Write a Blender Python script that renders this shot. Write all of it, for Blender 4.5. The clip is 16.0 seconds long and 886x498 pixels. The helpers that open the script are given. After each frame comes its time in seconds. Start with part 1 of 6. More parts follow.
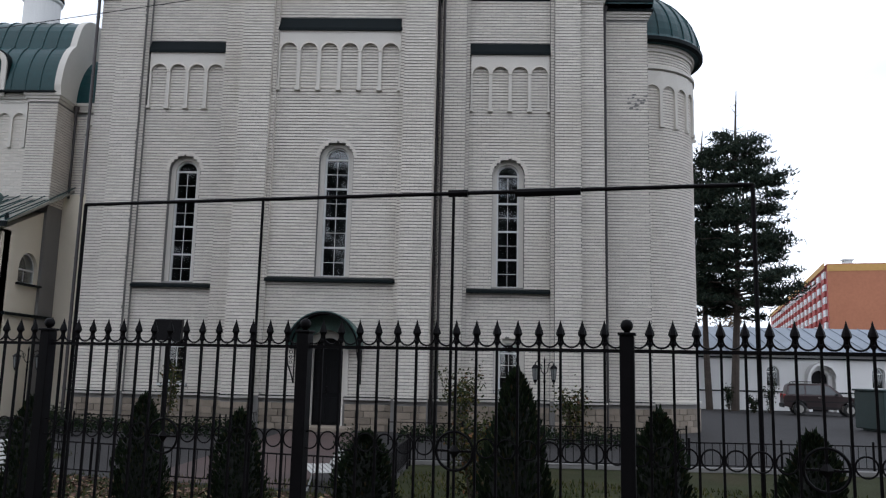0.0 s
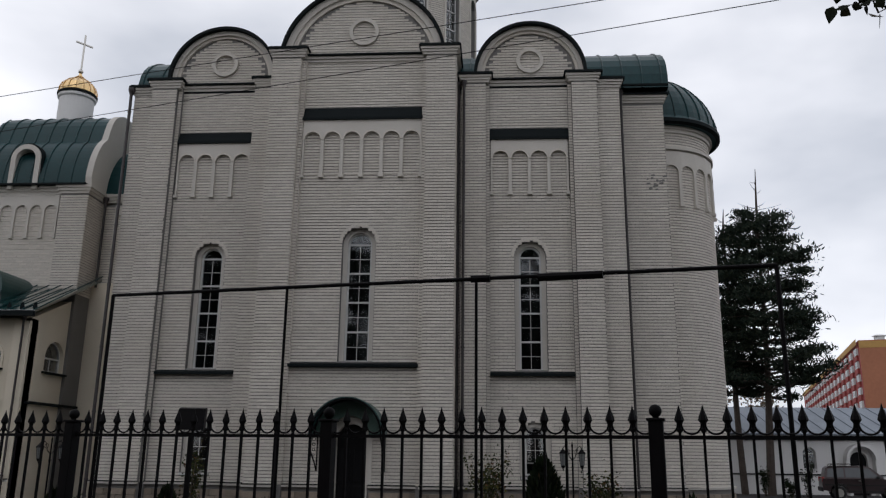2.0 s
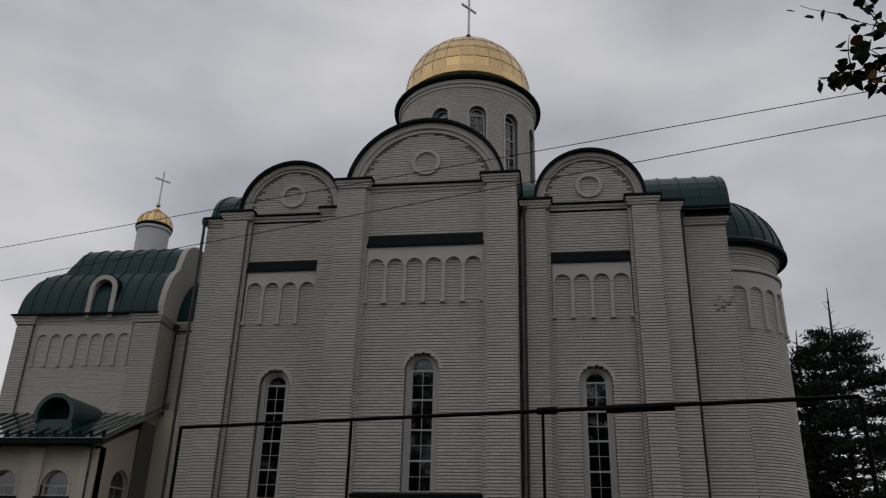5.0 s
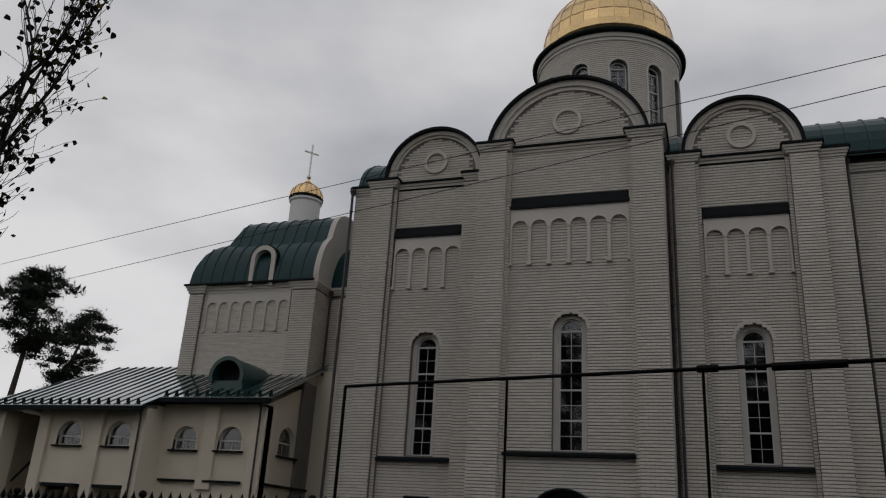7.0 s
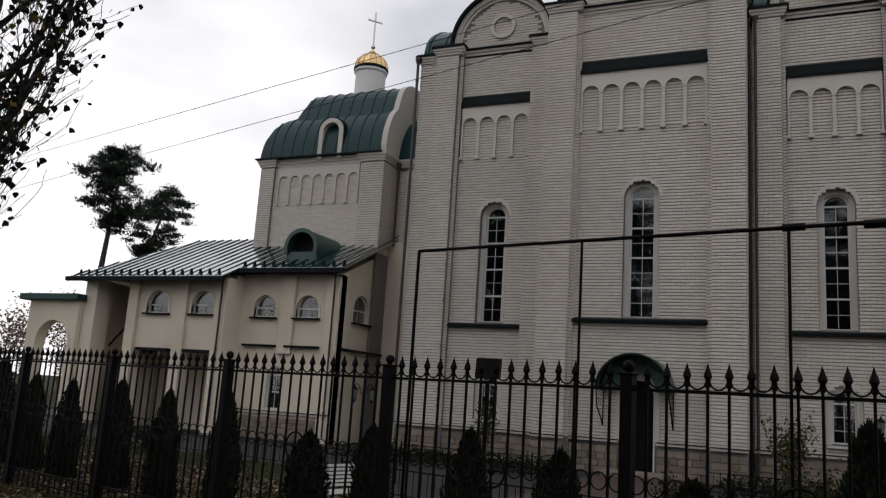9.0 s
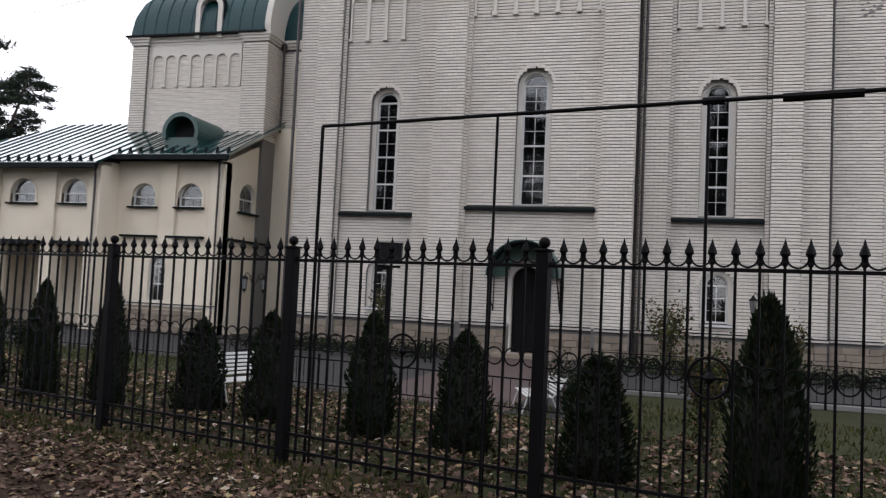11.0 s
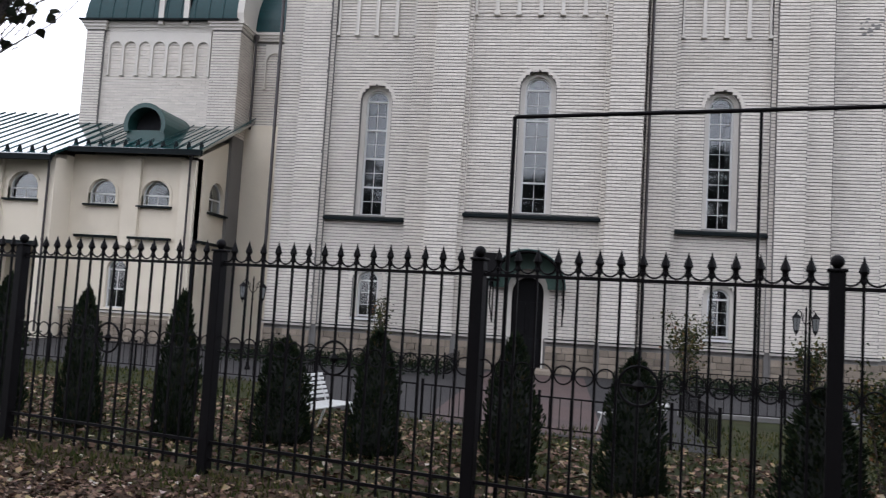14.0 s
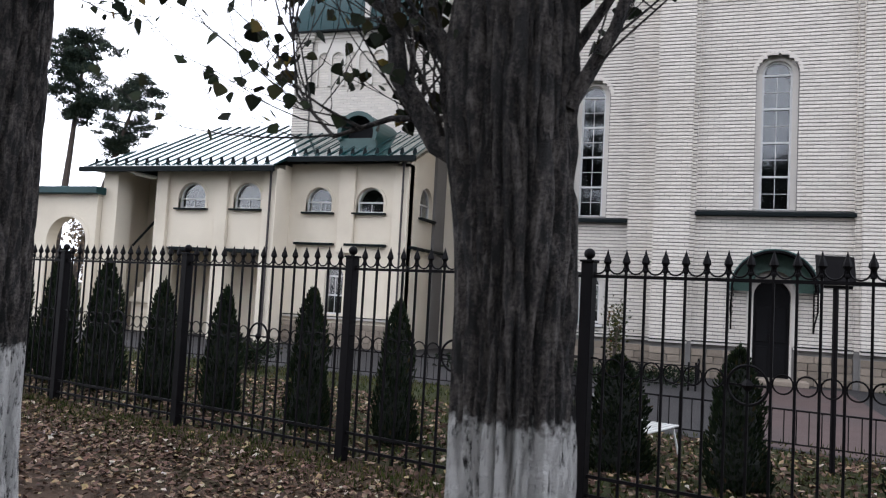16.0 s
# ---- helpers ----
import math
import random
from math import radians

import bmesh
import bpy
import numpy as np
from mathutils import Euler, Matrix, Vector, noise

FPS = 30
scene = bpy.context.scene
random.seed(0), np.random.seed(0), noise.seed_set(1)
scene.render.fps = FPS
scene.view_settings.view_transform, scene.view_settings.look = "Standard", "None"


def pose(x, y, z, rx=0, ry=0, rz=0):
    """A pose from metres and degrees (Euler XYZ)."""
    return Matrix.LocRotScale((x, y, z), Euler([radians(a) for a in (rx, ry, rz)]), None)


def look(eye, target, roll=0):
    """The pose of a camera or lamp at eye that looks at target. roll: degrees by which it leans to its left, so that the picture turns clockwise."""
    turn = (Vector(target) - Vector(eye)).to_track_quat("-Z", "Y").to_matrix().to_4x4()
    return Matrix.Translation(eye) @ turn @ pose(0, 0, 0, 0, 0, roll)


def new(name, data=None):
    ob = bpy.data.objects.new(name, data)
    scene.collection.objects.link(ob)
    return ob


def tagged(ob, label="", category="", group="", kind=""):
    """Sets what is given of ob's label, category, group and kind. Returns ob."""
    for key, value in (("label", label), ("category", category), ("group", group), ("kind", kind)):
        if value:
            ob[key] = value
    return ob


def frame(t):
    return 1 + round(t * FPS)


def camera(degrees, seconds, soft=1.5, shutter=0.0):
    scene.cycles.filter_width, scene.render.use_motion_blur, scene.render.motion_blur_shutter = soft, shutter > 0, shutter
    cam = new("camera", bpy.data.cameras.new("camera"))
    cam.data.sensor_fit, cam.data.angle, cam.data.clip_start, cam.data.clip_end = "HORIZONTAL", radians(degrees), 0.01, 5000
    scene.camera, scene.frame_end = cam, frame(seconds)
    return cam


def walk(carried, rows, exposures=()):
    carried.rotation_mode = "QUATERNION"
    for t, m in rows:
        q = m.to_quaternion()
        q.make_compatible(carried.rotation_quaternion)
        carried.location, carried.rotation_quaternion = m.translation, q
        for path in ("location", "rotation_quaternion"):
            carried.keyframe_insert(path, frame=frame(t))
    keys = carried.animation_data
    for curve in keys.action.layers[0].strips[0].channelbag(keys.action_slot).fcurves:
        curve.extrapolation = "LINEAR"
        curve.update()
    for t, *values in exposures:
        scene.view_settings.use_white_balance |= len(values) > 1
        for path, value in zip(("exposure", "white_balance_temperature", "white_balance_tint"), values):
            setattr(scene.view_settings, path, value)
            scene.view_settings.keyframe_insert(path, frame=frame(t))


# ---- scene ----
cam = camera(57.9, 16.0, 1.2, 0.2)
PATH = [
    (0, (4.078, -22.724, 1.7), (4.003, -20.748, 2.002), 1.3),
    (0.5, (4.084, -22.734, 1.71), (4.004, -20.77, 2.076), 1.0),
    (1, (4.082, -22.739, 1.714), (3.992, -20.782, 2.116), 0.9),
    (1.5, (4.074, -22.744, 1.715), (3.961, -20.796, 2.153), 0.8),
    (2, (4.077, -22.746, 1.726), (3.945, -20.814, 2.227), 0.7),
    (2.5, (4.069, -22.743, 1.749), (3.924, -20.839, 2.346), 0.5),
    (3, (4.066, -22.746, 1.762), (3.907, -20.875, 2.452), 0.6),
    (3.5, (4.069, -22.722, 1.798), (3.911, -20.884, 2.569), 0.3),
    (6, (4.036, -22.842, 1.769), (3.562, -21.06, 2.543), 3.2),
    (6.5, (4.004, -22.853, 1.764), (3.418, -21.081, 2.482), 3.5),
    (7, (4.004, -22.841, 1.749), (3.378, -21.07, 2.434), 3.5),
    (7.5, (3.989, -22.823, 1.747), (3.338, -21.05, 2.404), 3.6),
    (8, (3.992, -22.82, 1.73), (3.274, -21.044, 2.304), 3.9),
    (8.5, (3.955, -22.794, 1.711), (3.161, -21.019, 2.178), 4.4),
    (11, (3.606, -22.518, 1.591), (3.085, -20.591, 1.711), 2.7),
    (11.5, (3.31, -22.449, 1.567), (3.012, -20.475, 1.694), 3.6),
    (12, (2.911, -22.395, 1.608), (2.784, -20.404, 1.74), 4.0),
    (12.5, (2.466, -22.222, 1.617), (2.338, -20.235, 1.802), 3.4),
    (13, (1.975, -22.136, 1.572), (1.802, -20.149, 1.726), 3.3),
    (13.5, (1.493, -22.051, 1.562), (1.311, -20.063, 1.687), 3.2),
    (14, (0.97, -21.919, 1.591), (0.669, -19.947, 1.738), 3.4),
    (14.5, (0.442, -21.902, 1.583), (0.077, -19.943, 1.758), 2.4),
    (15, (-0.1, -21.55, 1.596), (-0.606, -19.624, 1.772), 0.9),
    (15.5, (-0.68, -21.39, 1.645), (-1.372, -19.522, 1.812), 1.0),
    (16, (-1.07, -21.56, 1.608), (-1.737, -19.68, 1.736), 3.1),
]
EXPOSURE = [(0.0, 0.33, 6050, 11), (1.5, -0.22, 6350, 12), (3.5, -1.05, 6550, 13), (6.0, -1.3, 6650, 12), (7.5, -1.0, 6750, 12), (8.7, -0.6, 6750, 13), (10.8, 0.55, 6450, 15), (12.5, 0.73, 6250, 15), (16.0, 1.06, 6150, 14)]
walk(cam, [(t, look(eye, target, roll)) for t, eye, target, roll in PATH], EXPOSURE)


# world: an even, cloudy autumn sky
world = bpy.data.worlds.new("overcast")
scene.world = world
world.use_nodes = True
wn, wl = world.node_tree.nodes, world.node_tree.links
wn.clear()
w_out = wn.new("ShaderNodeOutputWorld")
w_bg = wn.new("ShaderNodeBackground")
w_bg.inputs["Strength"].default_value = 1.0
w_tc = wn.new("ShaderNodeTexCoord")
w_map = wn.new("ShaderNodeMapping")
w_map.inputs["Scale"].default_value = (1.0, 1.0, 2.2)
w_noise = wn.new("ShaderNodeTexNoise")
w_noise.inputs["Scale"].default_value = 2.1
w_noise.inputs["Detail"].default_value = 5
w_noise.inputs["Roughness"].default_value = 0.48
w_ramp = wn.new("ShaderNodeValToRGB")
w_ramp.color_ramp.elements[0].position, w_ramp.color_ramp.elements[0].color = 0.36, (0.74, 0.79, 0.87, 1)
w_ramp.color_ramp.elements[1].position, w_ramp.color_ramp.elements[1].color = 0.70, (1.48, 1.50, 1.54, 1)
w_sky = wn.new("ShaderNodeTexSky")
w_sky.sky_type, w_sky.sun_disc = "NISHITA", False
w_sky.sun_elevation, w_sky.sun_rotation = radians(32), radians(200)
w_mix = wn.new("ShaderNodeMix")
w_mix.data_type, w_mix.blend_type = "RGBA", "ADD"
w_mix.inputs["Factor"].default_value = 0.012
wl.new(w_tc.outputs["Generated"], w_map.inputs["Vector"])
wl.new(w_map.outputs["Vector"], w_noise.inputs["Vector"])
# the cloud thins towards the west, where it is brightest
w_west = wn.new("ShaderNodeVectorMath")
w_west.operation = "DOT_PRODUCT"
w_west.inputs[1].default_value = (-0.80, 0.55, 0.22)
w_lift = wn.new("ShaderNodeMapRange")
w_lift.inputs["From Min"].default_value, w_lift.inputs["From Max"].default_value = 0.84, 1.0
w_lift.inputs["To Min"].default_value, w_lift.inputs["To Max"].default_value = 0.0, 0.22
w_sum = wn.new("ShaderNodeMath")
w_sum.operation = "ADD"
wl.new(w_tc.outputs["Generated"], w_west.inputs[0])
wl.new(w_west.outputs["Value"], w_lift.inputs["Value"])
wl.new(w_noise.outputs["Fac"], w_sum.inputs[0])
wl.new(w_lift.outputs["Result"], w_sum.inputs[1])
wl.new(w_sum.outputs[0], w_ramp.inputs["Fac"])
wl.new(w_ramp.outputs["Color"], w_mix.inputs[6])
wl.new(w_sky.outputs["Color"], w_mix.inputs[7])
wl.new(w_mix.outputs[2], w_bg.inputs["Color"])
wl.new(w_bg.outputs["Background"], w_out.inputs["Surface"])

sun_data = bpy.data.lights.new("sun", "SUN")
sun_data.energy, sun_data.angle, sun_data.color = 0.12, radians(30), (1.0, 0.97, 0.93)
sun = new("sun", sun_data)
sun.matrix_world = look((0, 0, 40), (10, 26, 8))


# ---------------------------------------------------------------- materials
def material(name, colour, rough=0.7, metal=0.0, vary=0.15, scale=6.0, fine=60.0, bump=0.2, island=0.0, obj_random=0.0, spec=0.5, stain=None, stain_amount=0.0, stain_scale=0.6):
    m = bpy.data.materials.new(name)
    m.use_nodes = True
    n, l = m.node_tree.nodes, m.node_tree.links
    b = n["Principled BSDF"]
    b.inputs["Roughness"].default_value, b.inputs["Metallic"].default_value = rough, metal
    b.inputs["Specular IOR Level"].default_value = spec
    tc = n.new("ShaderNodeTexCoord")
    big = n.new("ShaderNodeTexNoise")
    big.inputs["Scale"].default_value, big.inputs["Detail"].default_value = scale, 4
    small = n.new("ShaderNodeTexNoise")
    small.inputs["Scale"].default_value, small.inputs["Detail"].default_value = fine, 3
    geo = n.new("ShaderNodeNewGeometry")
    l.new(geo.outputs["Position"], big.inputs["Vector"])
    l.new(geo.outputs["Position"], small.inputs["Vector"])
    add = n.new("ShaderNodeMath")
    add.operation = "ADD"
    l.new(big.outputs["Fac"], add.inputs[0])
    l.new(small.outputs["Fac"], add.inputs[1])
    last = add.outputs[0]
    rng = n.new("ShaderNodeMapRange")
    rng.inputs["From Min"].default_value, rng.inputs["From Max"].default_value = 0.6, 1.4
    rng.inputs["To Min"].default_value, rng.inputs["To Max"].default_value = 1 - vary, 1 + vary
    l.new(last, rng.inputs["Value"])
    value = rng.outputs["Result"]
    for amount, socket in ((island, "island"), (obj_random, "object")):
        if amount:
            if socket == "island":
                out = geo.outputs["Random Per Island"]
            else:
                out = n.new("ShaderNodeObjectInfo").outputs["Random"]
            r2 = n.new("ShaderNodeMapRange")
            r2.inputs["To Min"].default_value, r2.inputs["To Max"].default_value = 1 - amount, 1 + amount
            l.new(out, r2.inputs["Value"])
            mul = n.new("ShaderNodeMath")
            mul.operation = "MULTIPLY"
            l.new(value, mul.inputs[0])
            l.new(r2.outputs["Result"], mul.inputs[1])
            value = mul.outputs[0]
    col = n.new("ShaderNodeVectorMath")
    col.operation = "SCALE"
    col.inputs[0].default_value = colour
    l.new(value, col.inputs["Scale"])
    colour_out = col.outputs["Vector"]
    if stain:
        sn = n.new("ShaderNodeTexNoise")
        sn.inputs["Scale"].default_value, sn.inputs["Detail"].default_value = stain_scale, 6
        l.new(geo.outputs["Position"], sn.inputs["Vector"])
        sr = n.new("ShaderNodeMapRange")
        sr.inputs["From Min"].default_value, sr.inputs["From Max"].default_value = 0.48, 0.72
        sr.inputs["To Max"].default_value = stain_amount
        l.new(sn.outputs["Fac"], sr.inputs["Value"])
        mx = n.new("ShaderNodeMix")
        mx.data_type = "RGBA"
        l.new(sr.outputs["Result"], mx.inputs["Factor"])
        l.new(colour_out, mx.inputs[6])
        mx.inputs[7].default_value = (*stain, 1)
        colour_out = mx.outputs[2]
    l.new(colour_out, b.inputs["Base Color"])
    if bump:
        bp = n.new("ShaderNodeBump")
        bp.inputs["Strength"].default_value, bp.inputs["Distance"].default_value = bump, 0.01
        l.new(small.outputs["Fac"], bp.inputs["Height"])
        l.new(bp.outputs["Normal"], b.inputs["Normal"])
    return m


def colours_by_island(name, stops, rough=0.85, spec=0.1, translucent=0.0):
    """Leaves: each one its own colour out of a ramp."""
    m = bpy.data.materials.new(name)
    m.use_nodes = True
    n, l = m.node_tree.nodes, m.node_tree.links
    b = n["Principled BSDF"]
    b.inputs["Roughness"].default_value, b.inputs["Specular IOR Level"].default_value = rough, spec
    geo, ramp = n.new("ShaderNodeNewGeometry"), n.new("ShaderNodeValToRGB")
    while len(ramp.color_ramp.elements) < len(stops):
        ramp.color_ramp.elements.new(0.5)
    for e, (p, c) in zip(ramp.color_ramp.elements, stops):
        e.position, e.color = p, (*c, 1)
    l.new(geo.outputs["Random Per Island"], ramp.inputs["Fac"])
    tex = n.new("ShaderNodeTexNoise")
    tex.inputs["Scale"].default_value = 25
    l.new(geo.outputs["Position"], tex.inputs["Vector"])
    mul = n.new("ShaderNodeMix")
    mul.data_type, mul.blend_type = "RGBA", "MULTIPLY"
    mul.inputs["Factor"].default_value = 0.5
    l.new(ramp.outputs["Color"], mul.inputs[6])
    l.new(tex.outputs["Color"], mul.inputs[7])
    l.new(mul.outputs[2], b.inputs["Base Color"])
    return m


BRICK = material("white_silicate_brick", (0.585, 0.543, 0.487), 0.9, vary=0.10, scale=0.35, fine=40, bump=0.35, island=0.07, stain=(0.50, 0.45, 0.38), stain_amount=0.35)
# Mortar's own grey, darkened further to put the joints' shade into it.
MORTAR = material("shade_darkened_mortar", (0.175, 0.168, 0.16), 0.95, vary=0.15, scale=1.5, fine=90, bump=0.3)
PLASTER = material("white_masonry_paint", (0.53, 0.50, 0.455), 0.85, vary=0.08, scale=0.8, fine=30, bump=0.25, stain=(0.52, 0.47, 0.40), stain_amount=0.3)
CREAM = material("cream_stucco", (0.64, 0.575, 0.465), 0.9, vary=0.08, scale=0.5, fine=45, bump=0.3, stain=(0.42, 0.36, 0.28), stain_amount=0.45, stain_scale=0.45)
STONE = material("sandstone_block", (0.20, 0.165, 0.13), 0.92, vary=0.2, scale=3, fine=35, bump=0.6, obj_random=0.25)
GREEN = material("green_painted_metal", (0.010, 0.046, 0.042), 0.42, 0.0, vary=0.22, scale=1.2, fine=14, bump=0.08, spec=0.6)
PALEGREEN = material("faded_green_sheet", (0.05, 0.105, 0.085), 0.5, 0.0, vary=0.25, scale=2.5, fine=20, bump=0.1)
GREEN_ROOF = material("green_roof_sheet", (0.004, 0.034, 0.037), 0.34, 0.0, vary=0.25, scale=0.8, fine=9, bump=0.06, spec=0.25)
WET_ROOF = material("wet_green_roof_sheet", (0.010, 0.040, 0.040), 0.09, 0.0, vary=0.2, scale=0.8, fine=9, bump=0.012, spec=1.0)
wet_shader = WET_ROOF.node_tree.nodes["Principled BSDF"]
wet_shader.inputs["Coat Weight"].default_value, wet_shader.inputs["Coat Roughness"].default_value, wet_shader.inputs["Coat IOR"].default_value = 1.0, 0.04, 2.0
DARKTRIM = material("dark_green_flashing", (0.006, 0.009, 0.010), 0.6, 0.0, vary=0.2, scale=2, fine=25, bump=0.08, spec=0.08)
BLACKIRON = material("black_painted_iron", (0.005, 0.0045, 0.005), 0.5, 0.0, vary=0.3, scale=5, fine=120, bump=0.15, spec=0.06)
PIPE = material("brown_downpipe_paint", (0.028, 0.022, 0.022), 0.5, 0.0, vary=0.2, scale=3, fine=30, bump=0.1)
GOLD = material("gilded_sheet", (0.80, 0.56, 0.28), 0.24, 0.95, vary=0.12, scale=1.4, fine=12, bump=0.12, obj_random=0.06)
STEEL = material("pale_polished_steel", (0.55, 0.53, 0.49), 0.3, 0.8, vary=0.08, scale=6, fine=40, bump=0.05)
GOLDSEAM = material("tarnished_gilded_fold", (0.50, 0.33, 0.15), 0.4, 0.9, vary=0.2, scale=3, fine=20, bump=0.1)
WHITEPVC = material("white_window_frame", (0.52, 0.52, 0.51), 0.45, vary=0.04, scale=4, fine=40, bump=0.03)
# Near-black walls carry the rooms' dimness in their colour.
DARKROOM = material("painted_dim_interior", (0.014, 0.014, 0.017), 0.9, vary=0.4, scale=1.2, fine=8, bump=0.0)
DOORWOOD = material("dark_door_paint", (0.006, 0.006, 0.007), 0.5, vary=0.3, scale=3, fine=30, bump=0.1, spec=0.1)
ASPHALT = material("wet_asphalt", (0.029, 0.027, 0.027), 0.85, vary=0.2, scale=0.7, fine=130, bump=0.4, spec=0.2, stain=(0.024, 0.023, 0.024), stain_amount=0.6)
PAVERS = material("reddish_paving", (0.072, 0.050, 0.046), 0.85, vary=0.2, scale=2, fine=70, bump=0.4, spec=0.2, stain=(0.045, 0.042, 0.042), stain_amount=0.5)
SOIL = material("lawn_soil", (0.024, 0.027, 0.011), 0.95, vary=0.45, scale=1.1, fine=45, bump=0.6, spec=0.1, stain=(0.045, 0.032, 0.02), stain_amount=0.6, stain_scale=0.9)
VERGE = material("leaf_mould", (0.042, 0.027, 0.018), 0.95, vary=0.5, scale=2.2, fine=60, bump=0.8, spec=0.1, stain=(0.030, 0.034, 0.013), stain_amount=0.6, stain_scale=0.8)
SLATE = material("blue_grey_roof_sheet", (0.16, 0.185, 0.22), 0.5, 0.2, vary=0.2, scale=0.6, fine=8, bump=0.08)
WHITEWALL = material("white_rendered_wall", (0.66, 0.65, 0.64), 0.9, vary=0.08, scale=0.4, fine=25, bump=0.2)
BARK = material("pine_bark", (0.055, 0.042, 0.034), 0.95, vary=0.4, scale=3, fine=18, bump=0.8)
WHITESLAT = material("white_bench_paint", (0.42, 0.42, 0.40), 0.5, vary=0.08, scale=5, fine=50, bump=0.1, obj_random=0.05)
ORANGE = material("orange_brick_cladding", (0.37, 0.15, 0.085), 0.9, vary=0.12, scale=0.12, fine=2.0, bump=0.0)
REDBRICK = material("red_brick_cladding", (0.30, 0.055, 0.05), 0.9, vary=0.15, scale=0.1, fine=2.0, bump=0.0)
YELLOWBRICK = material("yellow_cladding", (0.46, 0.27, 0.09), 0.9, vary=0.12, scale=0.1, fine=2.0, bump=0.0)
CARPAINT = material("dark_maroon_car_paint", (0.040, 0.027, 0.028), 0.28, 0.4, vary=0.1, scale=2, fine=200, bump=0.0)
RUBBER = material("black_rubber", (0.015, 0.015, 0.015), 0.8, vary=0.2, scale=8, fine=60, bump=0.2)
LAMPGLASS = material("dusty_lamp_glass", (0.14, 0.145, 0.145), 0.2, vary=0.2, scale=10, fine=60, bump=0.0)
CARGLASS = material("grey_car_glass", (0.07, 0.075, 0.08), 0.06, vary=0.1, scale=4, fine=30, bump=0.0)
CONTAINER = material("dark_green_container", (0.012, 0.03, 0.028), 0.55, 0.1, vary=0.2, scale=2, fine=20, bump=0.1)
NEEDLES = colours_by_island("pine_needles", ((0.0, (0.014, 0.023, 0.018)), (0.6, (0.028, 0.042, 0.030)), (1.0, (0.055, 0.068, 0.042))))
THUJA = colours_by_island("thuja_sprays", ((0.0, (0.007, 0.013, 0.007)), (0.6, (0.014, 0.024, 0.011)), (0.95, (0.028, 0.038, 0.016)), (1.0, (0.07, 0.05, 0.025))))
THUJACORE = material("thuja_shade_core", (0.006, 0.008, 0.005), 0.95, vary=0.4, scale=12, fine=60, bump=0.8)
FALLEN = colours_by_island("fallen_leaves", ((0.0, (0.034, 0.023, 0.018)), (0.32, (0.085, 0.053, 0.038)), (0.60, (0.145, 0.090, 0.064)), (0.80, (0.23, 0.155, 0.115)), (0.94, (0.33, 0.24, 0.13)), (1.0, (0.48, 0.42, 0.36))))
GRASS = colours_by_island("grass_blades", ((0.0, (0.022, 0.034, 0.010)), (0.5, (0.044, 0.056, 0.014)), (0.8, (0.080, 0.080, 0.024)), (1.0, (0.13, 0.11, 0.045))))
POPLARLEAF = colours_by_island("poplar_leaves", ((0.0, (0.012, 0.016, 0.010)), (0.7, (0.025, 0.032, 0.016)), (0.92, (0.05, 0.045, 0.018)), (0.985, (0.22, 0.15, 0.03)), (1.0, (0.36, 0.24, 0.04))))
SHRUBLEAF = colours_by_island("shrub_leaves", ((0.0, (0.020, 0.028, 0.013)), (0.6, (0.045, 0.055, 0.022)), (0.85, (0.10, 0.09, 0.025)), (1.0, (0.17, 0.07, 0.04))))
AUTUMN = colours_by_island("autumn_foliage", ((0.0, (0.14, 0.12, 0.10)), (0.6, (0.22, 0.17, 0.12)), (1.0, (0.30, 0.20, 0.13))))


def glass_material():
    m = bpy.data.materials.new("window_glass")
    m.use_nodes = True
    b = m.node_tree.nodes["Principled BSDF"]
    b.inputs["Base Color"].default_value = (0.8, 0.85, 0.88, 1)
    b.inputs["Roughness"].default_value = 0.03
    b.inputs["Transmission Weight"].default_value = 1.0
    b.inputs["IOR"].default_value = 1.6
    return m


GLASS = glass_material()


